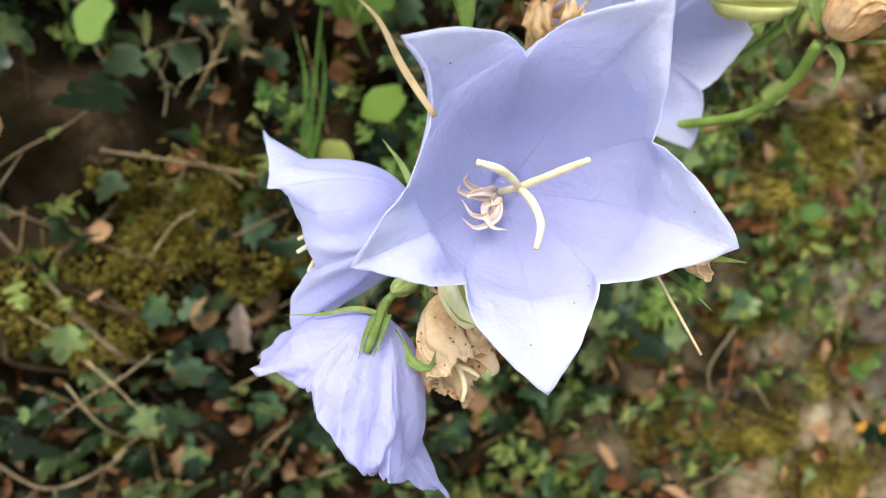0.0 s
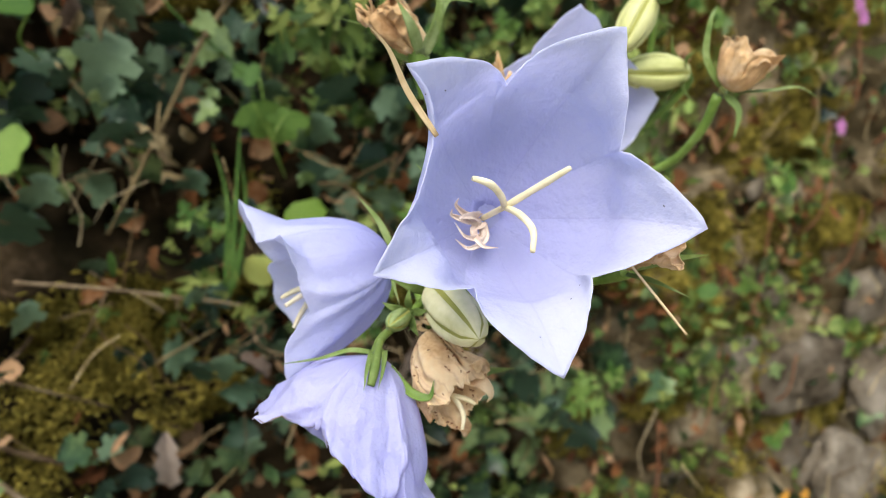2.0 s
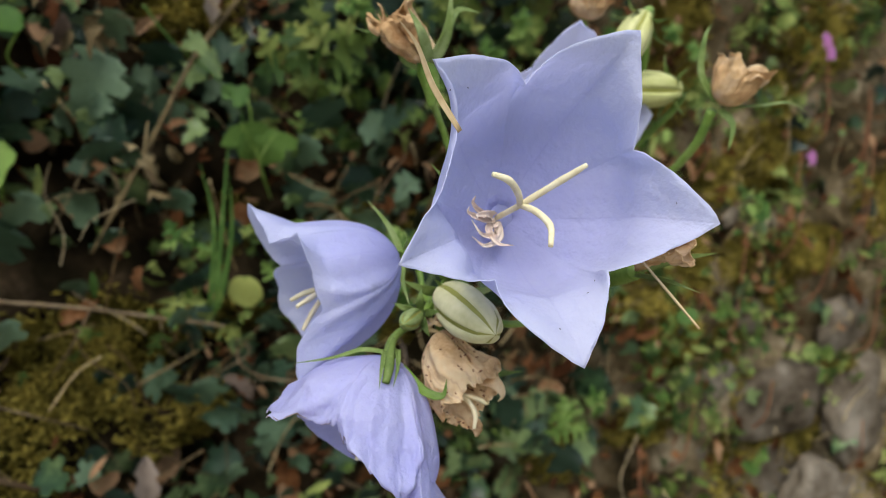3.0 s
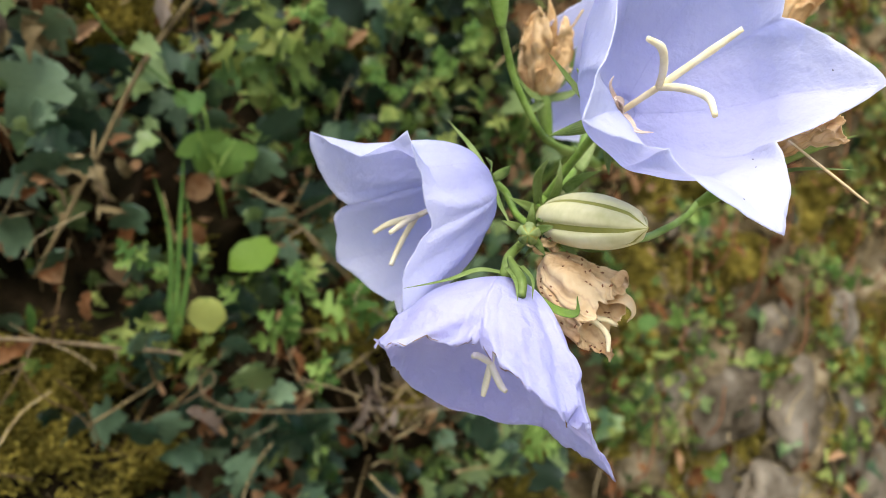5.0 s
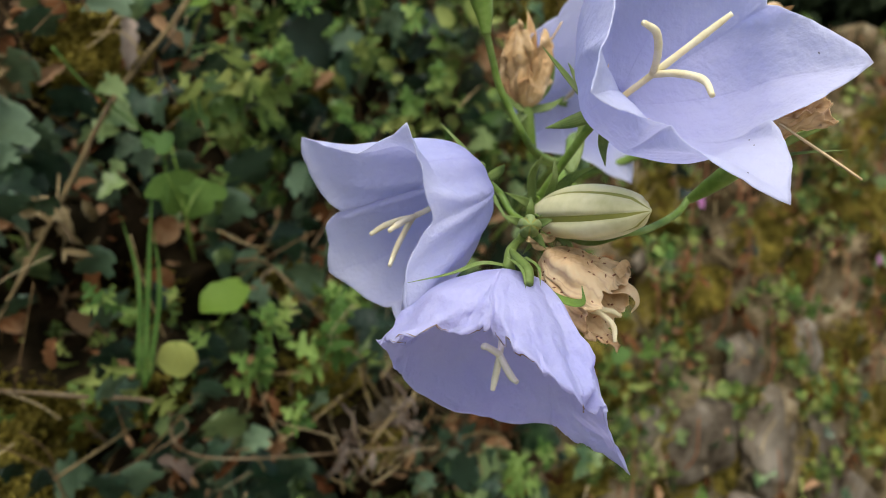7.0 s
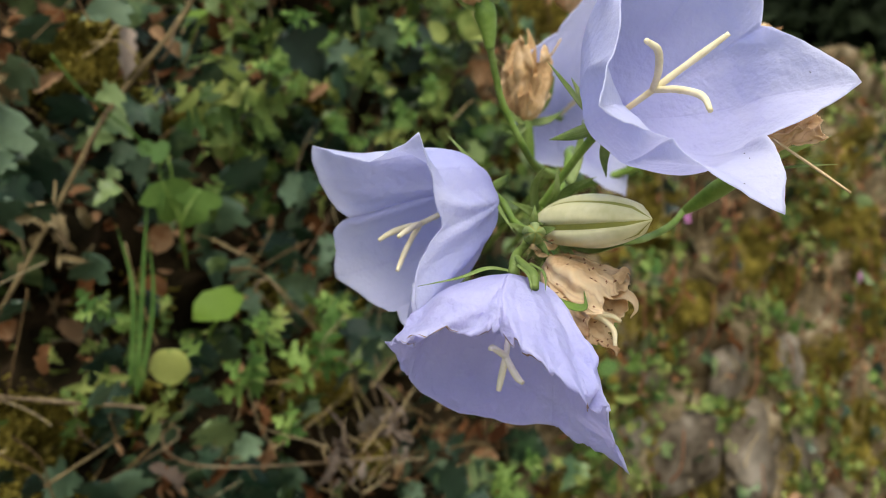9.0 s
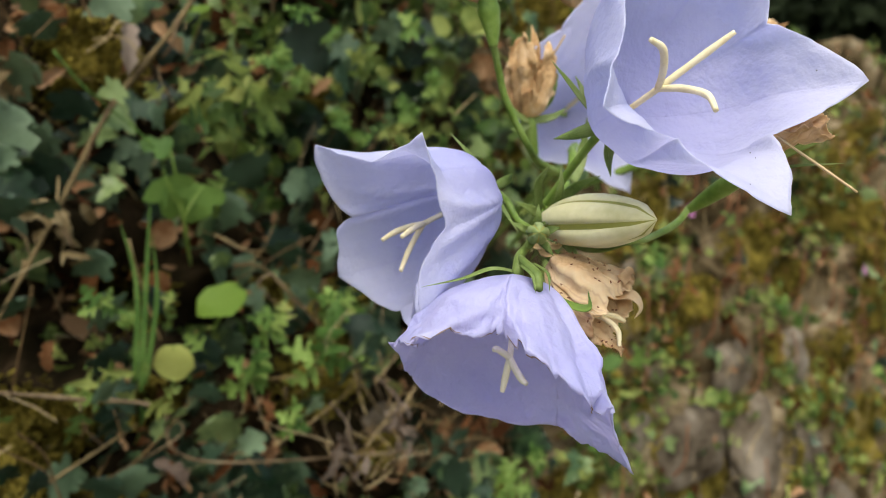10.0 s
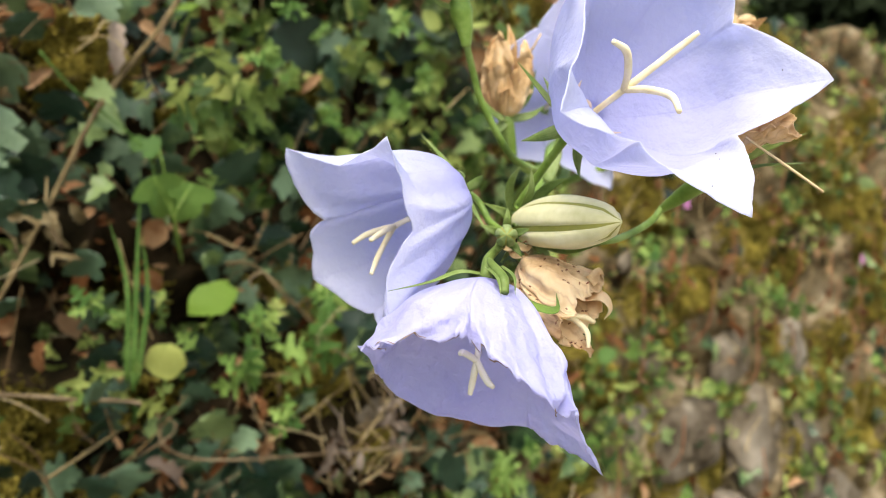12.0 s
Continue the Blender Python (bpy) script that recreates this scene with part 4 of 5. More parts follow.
def dry_tuft(x, z, size, material, label):
    """A limp clump of dead, curled leaves hanging on a thin stem."""
    ob = thing("withered_herb", W(x, z, 0), label, "dead plant", "withered clumps on the bank")
    tube("stem", [W(x, z + size * 1.2, 0.0), W(x + size * 0.1, z + size * 0.7, 0.03), W(x, z, 0.036)], [0.0008, 0.0005], material, ob, "", 6, 5)
    for k in range(16):
        u, v = rng.gauss(0, 0.28) * size, rng.uniform(-0.6, 0.6) * size
        leaf_part(rng.choice(["crisp", "lance", "crisp"]), material, ob, leaf_pose(W(x + u, z + v, rng.uniform(0.026, 0.042)), size * rng.uniform(0.3, 0.6), 180 + rng.uniform(-70, 70), rng.uniform(-50, 50), rng.uniform(-60, 60)), name="shrivelled_leaf")
    return ob


dry_tuft(-0.0955, 0.982, 0.026, PALE_STEM, "beige shrivelled herb hanging in the ivy")
dry_tuft(-0.117, 1.055, 0.026, PALE_STEM, "beige shrivelled herb hanging in the ivy")
dry_tuft(0.061, 0.856, 0.022, PALE_DEAD, "pale grey withered seed head low in the ivy")
dry_tuft(0.028, 0.853, 0.018, PALE_DEAD, "pale grey withered seed head low in the ivy")
mass = []
for k in range(6200):
    x, z = rng.uniform(-0.3, 0.9), rng.uniform(0.5, 1.2)
    if z < crest(x) and not on_stone(x, z) and not covered(x, z) and not (x > 0.2 and rng.random() < 0.55):
        mass.append((rng.choice(["crisp", "crisp", "lance", "oval"]), leaf_pose(W(x, z, relief(x, z) + rng.uniform(0, 0.02 if x > 0.15 else 0.042)), rng.choice([rng.uniform(0.004, 0.010), rng.uniform(0.007, 0.022)]), rng.uniform(0, 360), rng.uniform(-50, 50), rng.uniform(-50, 50))))
fallen = thing("leaf_litter", W(0.1, 0.5), "brown dead leaf litter between the plants", "leaf litter")
near = [q for q in mass if -0.14 < q[1].translation.x < 0.3 and 0.78 < q[1].translation.z < 1.08][:280]
mass = [q for q in mass if q not in near]
for kind, m in near:
    leaf_part(kind, DEAD, fallen, m)
leaf_mass("leaf_litter_pieces", ["crisp", "lance", "oval"], DEAD_MASS, fallen, mass)


def moss_patch(x0, z0, size):
    """A cushion of many small moss shoots."""
    ob = thing("moss_cushion", W(x0, z0, 0), "ochre-green moss cushion on the earth", "moss", "moss on the bank", "stuff")
    pts, faces = [], []
    for k in range(int(min(2200, 200 + 700000 * size * size))):
        a, r = rng.uniform(0, 6.283), size * math.sqrt(rng.random()) * rng.uniform(0.6, 1.1)
        x, z = x0 + math.cos(a) * r, z0 + math.sin(a) * r * 0.75
        hump = 0.010 * max(0, 1 - (r / size) ** 2)
        foot = W(x, z, relief(x, z) + hump * 0.6)
        if x > 0.85 or z > crest(x) or on_stone(x, z):
            continue
        way = (OUT + Vector((rng.uniform(-0.8, 0.8), rng.uniform(-0.3, 0.3), rng.uniform(-0.3, 1.0)))).normalized()
        ln, w = rng.uniform(0.003, 0.008), rng.uniform(0.0004, 0.0010)
        s = way.orthogonal().normalized()
        o = way.cross(s)
        n = len(pts)
        pts += [foot + s * w, foot - s * w * 0.5 + o * w * 0.8, foot - s * w * 0.5 - o * w * 0.8, foot + way * ln * 0.6 + s * w * 1.2, foot + way * ln * 0.6 - s * w + o * w, foot + way * ln * 0.6 - s * w - o * w, foot + way * ln]
        faces += [(n, n + 1, n + 4, n + 3), (n + 1, n + 2, n + 5, n + 4), (n + 2, n, n + 3, n + 5), (n + 3, n + 4, n + 6), (n + 4, n + 5, n + 6), (n + 5, n + 3, n + 6)]
    me = bpy.data.meshes.new("moss")
    me.from_pydata(pts, [], faces)
    me.materials.append(MOSS)
    o = new("moss", me)
    o.parent = ob
    o.matrix_parent_inverse = ob.matrix_basis.inverted()


for x, z, size in ((-0.115, 0.888, 0.03), (-0.068, 0.893, 0.022), (-0.076, 1.07, 0.03), (0.026, 0.885, 0.035), (0.423, 0.883, 0.03), (0.379, 0.85, 0.025),
                   (-0.193, 0.832, 0.055), (-0.138, 0.886, 0.045), (-0.098, 0.836, 0.03), (-0.152, 0.868, 0.035), (-0.121, 0.86, 0.02), (0.045, 0.9, 0.02), (0.322, 0.883, 0.03), (0.405, 0.881, 0.035), (0.517, 0.916, 0.04), (0.546, 0.802, 0.04), (0.306, 0.812, 0.03), (0.633, 0.735, 0.04), (0.216, 0.771, 0.035), (0.013, 0.936, 0.025), (0.335, 0.769, 0.025), (0.241, 0.833, 0.03), (0.193, 0.911, 0.025), (0.3, 0.95, 0.03), (0.26, 0.9, 0.03)):
    moss_patch(x, z, size)
for k in range(50):
    moss_patch(rng.uniform(0.14, 0.95), rng.uniform(0.6, 1.14), rng.uniform(0.025, 0.06))
for k in range(14):
    moss_patch(rng.uniform(-0.24, 0.14), rng.uniform(0.7, 1.1), rng.uniform(0.012, 0.028))


def wildflower(x, z, material, size, label):
    ob = thing("wildflower", W(x, z - 0.02, 0), label, "wildflower", "small wildflowers")
    tube("stalk", [W(x, z - 0.03, 0), W(x, z - 0.015, 0.02), W(x, z, 0.03)], [0.0006, 0.0004], STEM, ob, "", 5, 4)
    for k in range(5):
        leaf_part("oval", material, ob, leaf_pose(W(x, z, 0.031), size, k * 72, 15, 0), name="petal")


for x, z in ((0.393, 1.056), (0.398, 1.046), (0.378, 0.964), (0.723, 0.876)):
    wildflower(x, z, PINK, 0.007, "small mauve-pink wildflower on a thin stalk")
for x, z in ((0.326, 0.672), (0.349, 0.667)):
    wildflower(x, z, BUTTER, 0.006, "small orange wildflower low on the bank")


def hedge():
    """Shrubs added above and beyond the bank's low end, their leaves near black for the deep shade there."""
    ob = thing("shrub", (3.3, 2.9, 0), "dense shrub added beyond the bank, deep shade put into its leaf colour", "shrub")
    tube("trunk", [(3.3, 2.9, -0.02), (3.33, 2.87, 0.8), (3.25, 2.8, 1.7)], [0.08, 0.055, 0.03], TWIG, ob)
    for k in range(7):
        a = k * 0.9
        tube("limb", [(3.32, 2.88, 0.7 + 0.12 * k), (3.3 + 0.4 * math.cos(a), 2.85 + 0.3 * math.sin(a), 1.2 + 0.12 * k), (3.3 + 0.95 * math.cos(a), 2.8 + 0.6 * math.sin(a), 1.6 + 0.15 * k)], [0.03, 0.02, 0.008], TWIG, ob)
    pts, faces = [], []
    v, f = leaf_verts("oval")
    lumps = [(Vector((3.3 + rng.gauss(0, 0.75), 2.75 + rng.gauss(0, 0.35), rng.uniform(1.0, 2.7))), rng.uniform(0.3, 0.6)) for k in range(22)]
    lumps += [(Vector((2.3 + 0.35 * k, 2.5, z)), 0.42) for k in range(6) for z in (1.3, 1.7, 2.1)]
    for k in range(14000):
        c, r = lumps[k % len(lumps)]
        d = Vector((rng.gauss(0, 1), rng.gauss(0, 1), rng.gauss(0, 1))).normalized() * r * rng.random() ** 0.4
        m = Matrix.Translation(c + Vector((d.x * 1.2, d.y, d.z))) @ pose(0, 0, 0, rng.uniform(0, 360), rng.uniform(0, 360), rng.uniform(0, 360)) @ Matrix.Diagonal((0.1, 0.1, 0.1, 1))
        n = len(pts)
        pts += [m @ Vector(p) for p in v]
        faces += [tuple(i + n for i in q) for q in f]
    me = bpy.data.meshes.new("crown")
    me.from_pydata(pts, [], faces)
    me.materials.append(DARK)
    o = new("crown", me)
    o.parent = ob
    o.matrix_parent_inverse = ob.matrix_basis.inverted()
    return ob


shrub = hedge()
copy_thing(shrub, pose(3.9, 4.0, 0, rz=30))


# ---- the bellflowers in front ----
def bloom_inside(parent, foot, split, ends, radius, material=STIGMA):
    """The style with its stigma lobes."""
    tube("style", [foot, Vector(foot).lerp(Vector(split), 0.5), split], [radius, radius * 1.05], material, parent, "cream-yellow style")
    for end, bend in ends:
        a, b = Vector(split).lerp(Vector(end), 0.3) + Vector(bend) * 0.8, Vector(split).lerp(Vector(end), 0.68) + Vector(bend)
        bm = bmesh.new()
        add_tube(bm, [split, a, b, end], [radius * 1.05, radius * 1.1, radius * 1.1, radius * 0.75], 10, 10, 0.12)
        part("stigma_lobe", bm, material, parent, "cream-yellow curled stigma lobe")


plant = thing("bellflower", P(0.9, 4.3, -0.9), "peach-leaved bellflower with lilac-blue bells, buds and withered flowers", "flower", "bellflowers before the bank")

# the wide open flower
TIPS_A = [P(0.376, 0.895, -0.323), P(0.137, 0.845, -0.510), P(-0.123, 0.886, -0.348), P(-0.053, 0.921, -0.062), P(0.283, 0.958, -0.023)]
NOTCH_A = [P(0.274, 0.973, -0.205), P(0.210, 0.924, -0.385), P(0.031, 0.922, -0.384), P(-0.046, 0.930, -0.250), P(0.109, 0.985, -0.094)]
FOOT_A = P(0.095, 1.135, -0.315)
open_bell = corolla("open_blossom", FOOT_A, (-0.03, -1, 0.15), TIPS_A, NOTCH_A, PETAL, plant, "wide open pale lilac-blue bell with five pointed petals", belly=[1.35, 1.35, 1.4, 1.05, 1.35], waist=[1.0, 1.0, 1.0, 0.85, 1.0], bulge=[(0.20, 0.14), (0.12, 0.25), (0.13, -0.02), (-0.42, 0.28), (0.26, 0.10)], crease=[0.14, 0.05, 0.04, 0.07, 0.1], wave=0.02, seed=1, reach=0.72, flare=0.42, pleat=0.006, fold=[0.2, 0.35, 0.95, 0.3, 0.1], wrinkle=0.02, sink=0.16, inward=0.1)
bloom_inside(open_bell, P(0.088, 1.12, -0.312), P(0.111, 1.052, -0.287),
             [(P(0.193, 0.960, -0.224), (0, 0, 0)), (P(0.127, 0.950, -0.346), (0.0013, -0.001, 0.001)), (P(0.046, 0.978, -0.231), (0.0008, -0.0014, 0.0006))], 0.00053)

bm = bmesh.new()
bmesh.ops.create_uvsphere(bm, u_segments=16, v_segments=8, radius=0.0038)
for w in bm.verts:
    w.co = P(0.095, 1.141, -0.316) + Vector((w.co.x, w.co.y * 0.2, w.co.z))
part("nectar_disc", bm, PETAL, open_bell, "pale violet domed disc at the bell's foot")
for dx, dz, curl in ((-0.040, 0.022, 0.4), (-0.034, 0.006, -0.3), (-0.046, 0.010, 0.3), (-0.030, -0.020, 1.2), (-0.008, -0.034, -1.2), (-0.026, -0.036, 0.9)):
    dx, dz = dx * 1.35, dz * 1.3
    foot = P(0.088 + dx * 0.15, 1.112, -0.312 + dz * 0.15)
    mid = P(0.086 + dx * 0.5 - dz * 0.3 * curl, 1.085, -0.31 + dz * 0.5 + dx * 0.3 * curl)
    far = P(0.084 + dx * 0.95, 1.062, -0.308 + dz * 0.95)
    end = P(0.082 + dx * 0.95 + dz * 0.5 * curl, 1.056, -0.306 + dz * 0.95 - dx * 0.5 * curl)
    blade("stamen", [foot, mid, far, end], 0.0017, STAMEN, open_bell, (0.3 * curl, -1, 0.2), "withered pinkish ribbon-like stamen", fold=0.4, curl=0.5, blunt=0.45)


def specks(bell, spots, size=0.00013, around=28, material=SPECK):
    """Tiny dark grains of dirt or spots of decay on a petal; spots: round (0 to 5) and up (0 to 1) its bell."""
    along = 35
    for u, v in spots:
        p = bell.data.vertices[int(u * around) * along + int(v * 34)].co
        bm = bmesh.new()
        bmesh.ops.create_icosphere(bm, subdivisions=1, radius=size)
        turn = Matrix.Rotation(u * 9, 3, "Y")
        for w in bm.verts:
            w.co = p + turn @ Vector((w.co.x * 2.2, w.co.y, w.co.z * 0.9))
        part("dirt_speck", bm, material, bell)


specks(open_bell, [(0.45, 0.88), (1.3, 0.72), (1.55, 0.84), (1.15, 0.7), (2.6, 0.55), (3.4, 0.95), (3.6, 0.8)])

# the bell that faces aside
TIPS_B = [P(-0.350, 1.452, -0.278), P(-0.258, 1.163, -0.318), P(-0.272, 1.220, -0.625), P(-0.238, 1.380, -0.646), P(-0.305, 1.560, -0.525)]
NOTCH_B = [P(-0.300, 1.465, -0.421), P(-0.300, 1.265, -0.345), P(-0.217, 1.199, -0.467), P(-0.243, 1.300, -0.553), P(-0.231, 1.430, -0.602)]
FOOT_B = P(-0.055, 1.355, -0.400)
side_bell = corolla("side_blossom", FOOT_B, (-1, 0.05, -0.22), TIPS_B, NOTCH_B, PETAL, plant, "lilac-blue bell seen from the side, petals flared", push={(0, True): (-0.0024, 0, 0), (2, True): (-0.0045, 0.002, 0)}, belly=1.08, waist=1.0, bulge=[(0.14, -0.06), (-0.03, 0.05), 0.15, 0.15, 0.32], blunt=[0.35, 0.4, 0.42, 0.42, 0.6], crease=0.06, seed=2, pleat=0.02, wrinkle=0.012, fold=[0.3, 0.4, 0, 0, 0], crimp=(1.45, 2.5, 15, 0.00022))
bloom_inside(side_bell, P(-0.07, 1.36, -0.405), P(-0.2, 1.345, -0.45),
             [(P(-0.280, 1.352, -0.472), (0, 0, 0.0005)), (P(-0.268, 1.28, -0.472), (0.0003, 0, 0.0003)), (P(-0.260, 1.33, -0.530), (0, 0, 0.0005))], 0.00048)

# the nodding, torn bell
TIPS_C = [P(-0.317, 1.135, -0.637), P(-0.127, 1.010, -0.745), P(0.031, 1.105, -0.902), P(-0.190, 1.300, -0.790), P(-0.312, 1.277, -0.640)]
NOTCH_C = [P(-0.290, 1.230, -0.655), P(-0.217, 1.056, -0.632), P(-0.097, 1.010, -0.765), P(-0.056, 1.205, -0.822), P(-0.265, 1.310, -0.715)]
FOOT_C = P(-0.108, 1.190, -0.560)
torn_bell = corolla("torn_blossom", FOOT_C, (-0.25, -0.15, -0.95), TIPS_C, NOTCH_C, TORN, plant, "nodding lilac-blue bell with torn ragged petal edges", belly=0.8, waist=[1.0, 1.0, 0.7, 1.0, 1.0], bulge=[0.05, 0.10, (-0.28, -0.12), 0.16, 0.1], blunt=[0.42, 0.42, 0.3, 0.5, 0.42], crease=[0.04, 0.09, 0.05, 0.03, 0.04], wave=0.012, seed=3, pleat=0.004, flare=[0.3, 0.3, -0.1, 0.3, 0.3], around=56, fold=[0, 0, 0.95, 0, 0], crumple=[0.0006, 0.0006, 0.0004, 0.0, 0.0001], fray=[0.5, 0.45, 0.08, 0.0, 0.1], wrinkle=[0.14, 0.12, 0.08, 0.02, 0.03])
bloom_inside(torn_bell, P(-0.115, 1.18, -0.58), P(-0.170, 1.130, -0.681),
             [(P(-0.205, 1.110, -0.662), (-0.0004, 0, 0.0006)), (P(-0.162, 1.100, -0.720), (0, 0, -0.0006)), (P(-0.180, 1.150, -0.734), (0, 0, 0))], 0.0005, CREAM)

# the closed bud and its sepals
bud = closed_bud("bud", P(0.02, 1.285, -0.474), P(0.052, 1.02, -0.496), 0.0046, plant, "plump closed cream-green bud with five ribs", turn=0.93)
rosette(bud, P(0.02, 1.29, -0.474), (0.1, -1, -0.1), 0.011, 0.0022, 5, 0.8)

# withered flowers
TIPS_D = [P(0.094, 1.150, -0.578), P(0.094, 1.145, -0.646), P(0.046, 1.140, -0.698), P(-0.030, 1.125, -0.668), P(0.028, 1.118, -0.616)]
NOTCH_D = [P(0.054, 1.145, -0.600), P(0.080, 1.165, -0.616), P(0.070, 1.160, -0.678), P(0.008, 1.140, -0.684), P(-0.015, 1.120, -0.644)]
dry_bell = corolla("withered_blossom", P(0.005, 1.26, -0.54), (0.5, -0.6, -0.7), TIPS_D, NOTCH_D, DRY, plant, "withered papery tan flower hanging below the bud", belly=1.0, waist=0.9, crumple=0.0010, seed=4, wave=0.05, fray=0.3, bulge=0.3, blunt=0.6, wrinkle=0.10, pleat=0.05, flare=0.1, ripple=0.0009)
for pts, w in (([P(0.066, 1.165, -0.622), P(0.080, 1.145, -0.624), P(0.090, 1.142, -0.640), P(0.086, 1.15, -0.656)], 0.0030), ([P(0.064, 1.15, -0.585), P(0.078, 1.14, -0.575), P(0.090, 1.14, -0.582)], 0.0022)):
    blade("curled_lobe", pts, w, DRY, dry_bell, (0.4, -1, 0.3), "rolled papery cream-tan petal lobe", fold=-0.5, curl=0.9, blunt=0.5)
bloom_inside(dry_bell, P(0.02, 1.24, -0.56), P(0.022, 1.170, -0.643), [(P(0.034, 1.130, -0.695), (0.0008, -0.0008, 0.0008)), (P(0.064, 1.150, -0.658), (0, -0.0005, 0.0005))], 0.00042)
specks(dry_bell, [(rng.uniform(0, 5), rng.uniform(0.25, 0.97)) for k in range(110)], 0.0002, 28, RUSSET)

TIPS_E = [P(0.40, 1.0, -0.32), P(0.386, 0.967, -0.357), P(0.375, 0.968, -0.40), P(0.33, 0.98, -0.388), P(0.32, 1.03, -0.35)]
NOTCH_E = [P(0.35, 1.03, -0.33), P(0.38, 0.99, -0.345), P(0.365, 0.98, -0.375), P(0.335, 0.985, -0.38), P(0.31, 1.02, -0.365)]
dry_side = corolla("withered_blossom", P(0.355, 1.13, -0.428), (0.1, -0.9, 0.35), TIPS_E, NOTCH_E, OCHRE, plant, "shrivelled brown flower behind the open bell", belly=0.4, waist=0.6, crumple=0.0016, seed=5, wave=0.06, fray=0.35)
tube("dry_style", [P(0.30, 1.0, -0.385), P(0.33, 0.955, -0.44), P(0.358, 0.916, -0.49)], [0.0002, 0.00024, 0.0002], STRAW, dry_side, "long straw-coloured dead style", 6, 6)
blade("sepal", [P(0.35, 1.13, -0.435), P(0.36, 1.04, -0.43), P(0.38, 0.95, -0.44)], 0.0012, SEPAL, dry_side)
blade("sepal", [P(0.36, 1.13, -0.425), P(0.40, 1.06, -0.40), P(0.44, 1.0, -0.385)], 0.0018, SEPAL, dry_side)
bm = bmesh.new()
add_tube(bm, [P(0.34, 1.275, -0.478), P(0.350, 1.24, -0.463), P(0.355, 1.19, -0.445), P(0.355, 1.13, -0.428)], [0.0008, 0.0014, 0.0018, 0.0016], 12, 6)
part("seed_case", bm, STEM, dry_side, "swollen green seed case")

# stalks
NODE = P(0.06, 1.36, -0.44)
tube("stalk", [NODE, P(0.095, 1.23, -0.512), P(0.151, 1.201, -0.525), P(0.239, 1.242, -0.516), P(0.305, 1.268, -0.499), P(0.34, 1.275, -0.476)], [0.00072, 0.00066, 0.00072], STEM, plant, "curved green flower stalk")
tube("stalk", [NODE, P(0.09, 1.28, -0.37), P(0.096, 1.19, -0.325), P(0.096, 1.15, -0.318)], [0.00078, 0.00078, 0.00144], STEM, plant)
tube("stalk", [P(-0.01, 1.28, -0.49), P(-0.016, 1.33, -0.463), P(-0.019, 1.36, -0.425), P(-0.047, 1.36, -0.399), FOOT_B], [0.00072, 0.00066, 0.00092, 0.00131], STEM, plant)
tube("stalk", [P(-0.01, 1.28, -0.49), P(-0.044, 1.25, -0.51), P(-0.093, 1.2, -0.528), P(-0.108, 1.185, -0.55), FOOT_C], [0.00078, 0.00078, 0.00092, 0.00118], SEPAL, plant)
tube("stalk", [P(-0.01, 1.28, -0.49), P(0.0, 1.29, -0.48), P(0.02, 1.29, -0.474)], [0.00086, 0.00105], STEM, plant)
tube("stalk", [P(-0.01, 1.28, -0.49), P(0.0, 1.28, -0.52), P(0.005, 1.26, -0.54)], [0.00086, 0.00086], STEM, plant)
tube("main_stem", [P(-0.03, 1.25, -0.50), P(-0.01, 1.28, -0.49), NODE, P(0.16, 1.42, -0.39), P(0.3, 1.6, -0.3), P(0.7, 2.3, -0.25), P(1.5, 4.6, -0.5)], [0.00086, 0.00092, 0.00105, 0.00118], STEM, plant, "green main stem")
small = closed_bud("bud", P(-0.045, 1.22, -0.495), P(-0.085, 1.14, -0.493), 0.0019, plant, "tiny unopened green bud")
small.data.materials[0] = SEPAL
rosette(small, P(-0.04, 1.23, -0.495), (-0.3, -0.9, 0.1), 0.006, 0.0016, 5, 0.7)
blade("sepal", [P(-0.108, 1.185, -0.553), P(-0.155, 1.185, -0.542), P(-0.21, 1.185, -0.552), P(-0.279, 1.19, -0.557)], 0.0013, SEPAL, torn_bell, (0, -0.5, 1))
blade("sepal", [P(-0.088, 1.166, -0.575), P(-0.056, 1.128, -0.612), P(-0.024, 1.118, -0.622), P(-0.012, 1.132, -0.598)], 0.0020, STEM, torn_bell, (0.5, -1, 0.5), "dark green hooked sepal")
bm = bmesh.new()
add_tube(bm, [P(-0.098, 1.19, -0.53), P(-0.108, 1.15, -0.545), P(-0.117, 1.11, -0.56), P(-0.126, 1.094, -0.581)], [0.0005, 0.0008, 0.0009, 0.0007], 10, 6)
part("seed_case", bm, SEPAL, torn_bell, "pale green ribbed seed case on the torn bell")
for s in (-1, 1):
    blade("sepal", [P(-0.105 + 0.012 * s, 1.16, -0.54), P(-0.117 + 0.014 * s, 1.1, -0.558), P(-0.127 + 0.012 * s, 1.08, -0.585)], 0.0010, SEPAL, torn_bell, (0.2, -0.5, 1), fold=0.5, blunt=0.5)
blade("sepal", [P(-0.05, 1.36, -0.395), P(-0.075, 1.37, -0.335), P(-0.114, 1.377, -0.281)], 0.0015, SEPAL, side_bell, (0, -1, 0.5))
blade("sepal", [P(-0.05, 1.345, -0.405), P(-0.06, 1.30, -0.44), P(-0.053, 1.266, -0.488)], 0.0012, SEPAL, side_bell, (0, -1, 0.5))
rosette(side_bell, P(-0.045, 1.356, -0.397), (1, -0.05, 0.2), 0.006, 0.002, 3, 0.9)
blade("sepal", [P(0.050, 1.150, -0.300), P(0.011, 1.147, -0.251), P(-0.019, 1.148, -0.212)], 0.0013, SEPAL, open_bell)
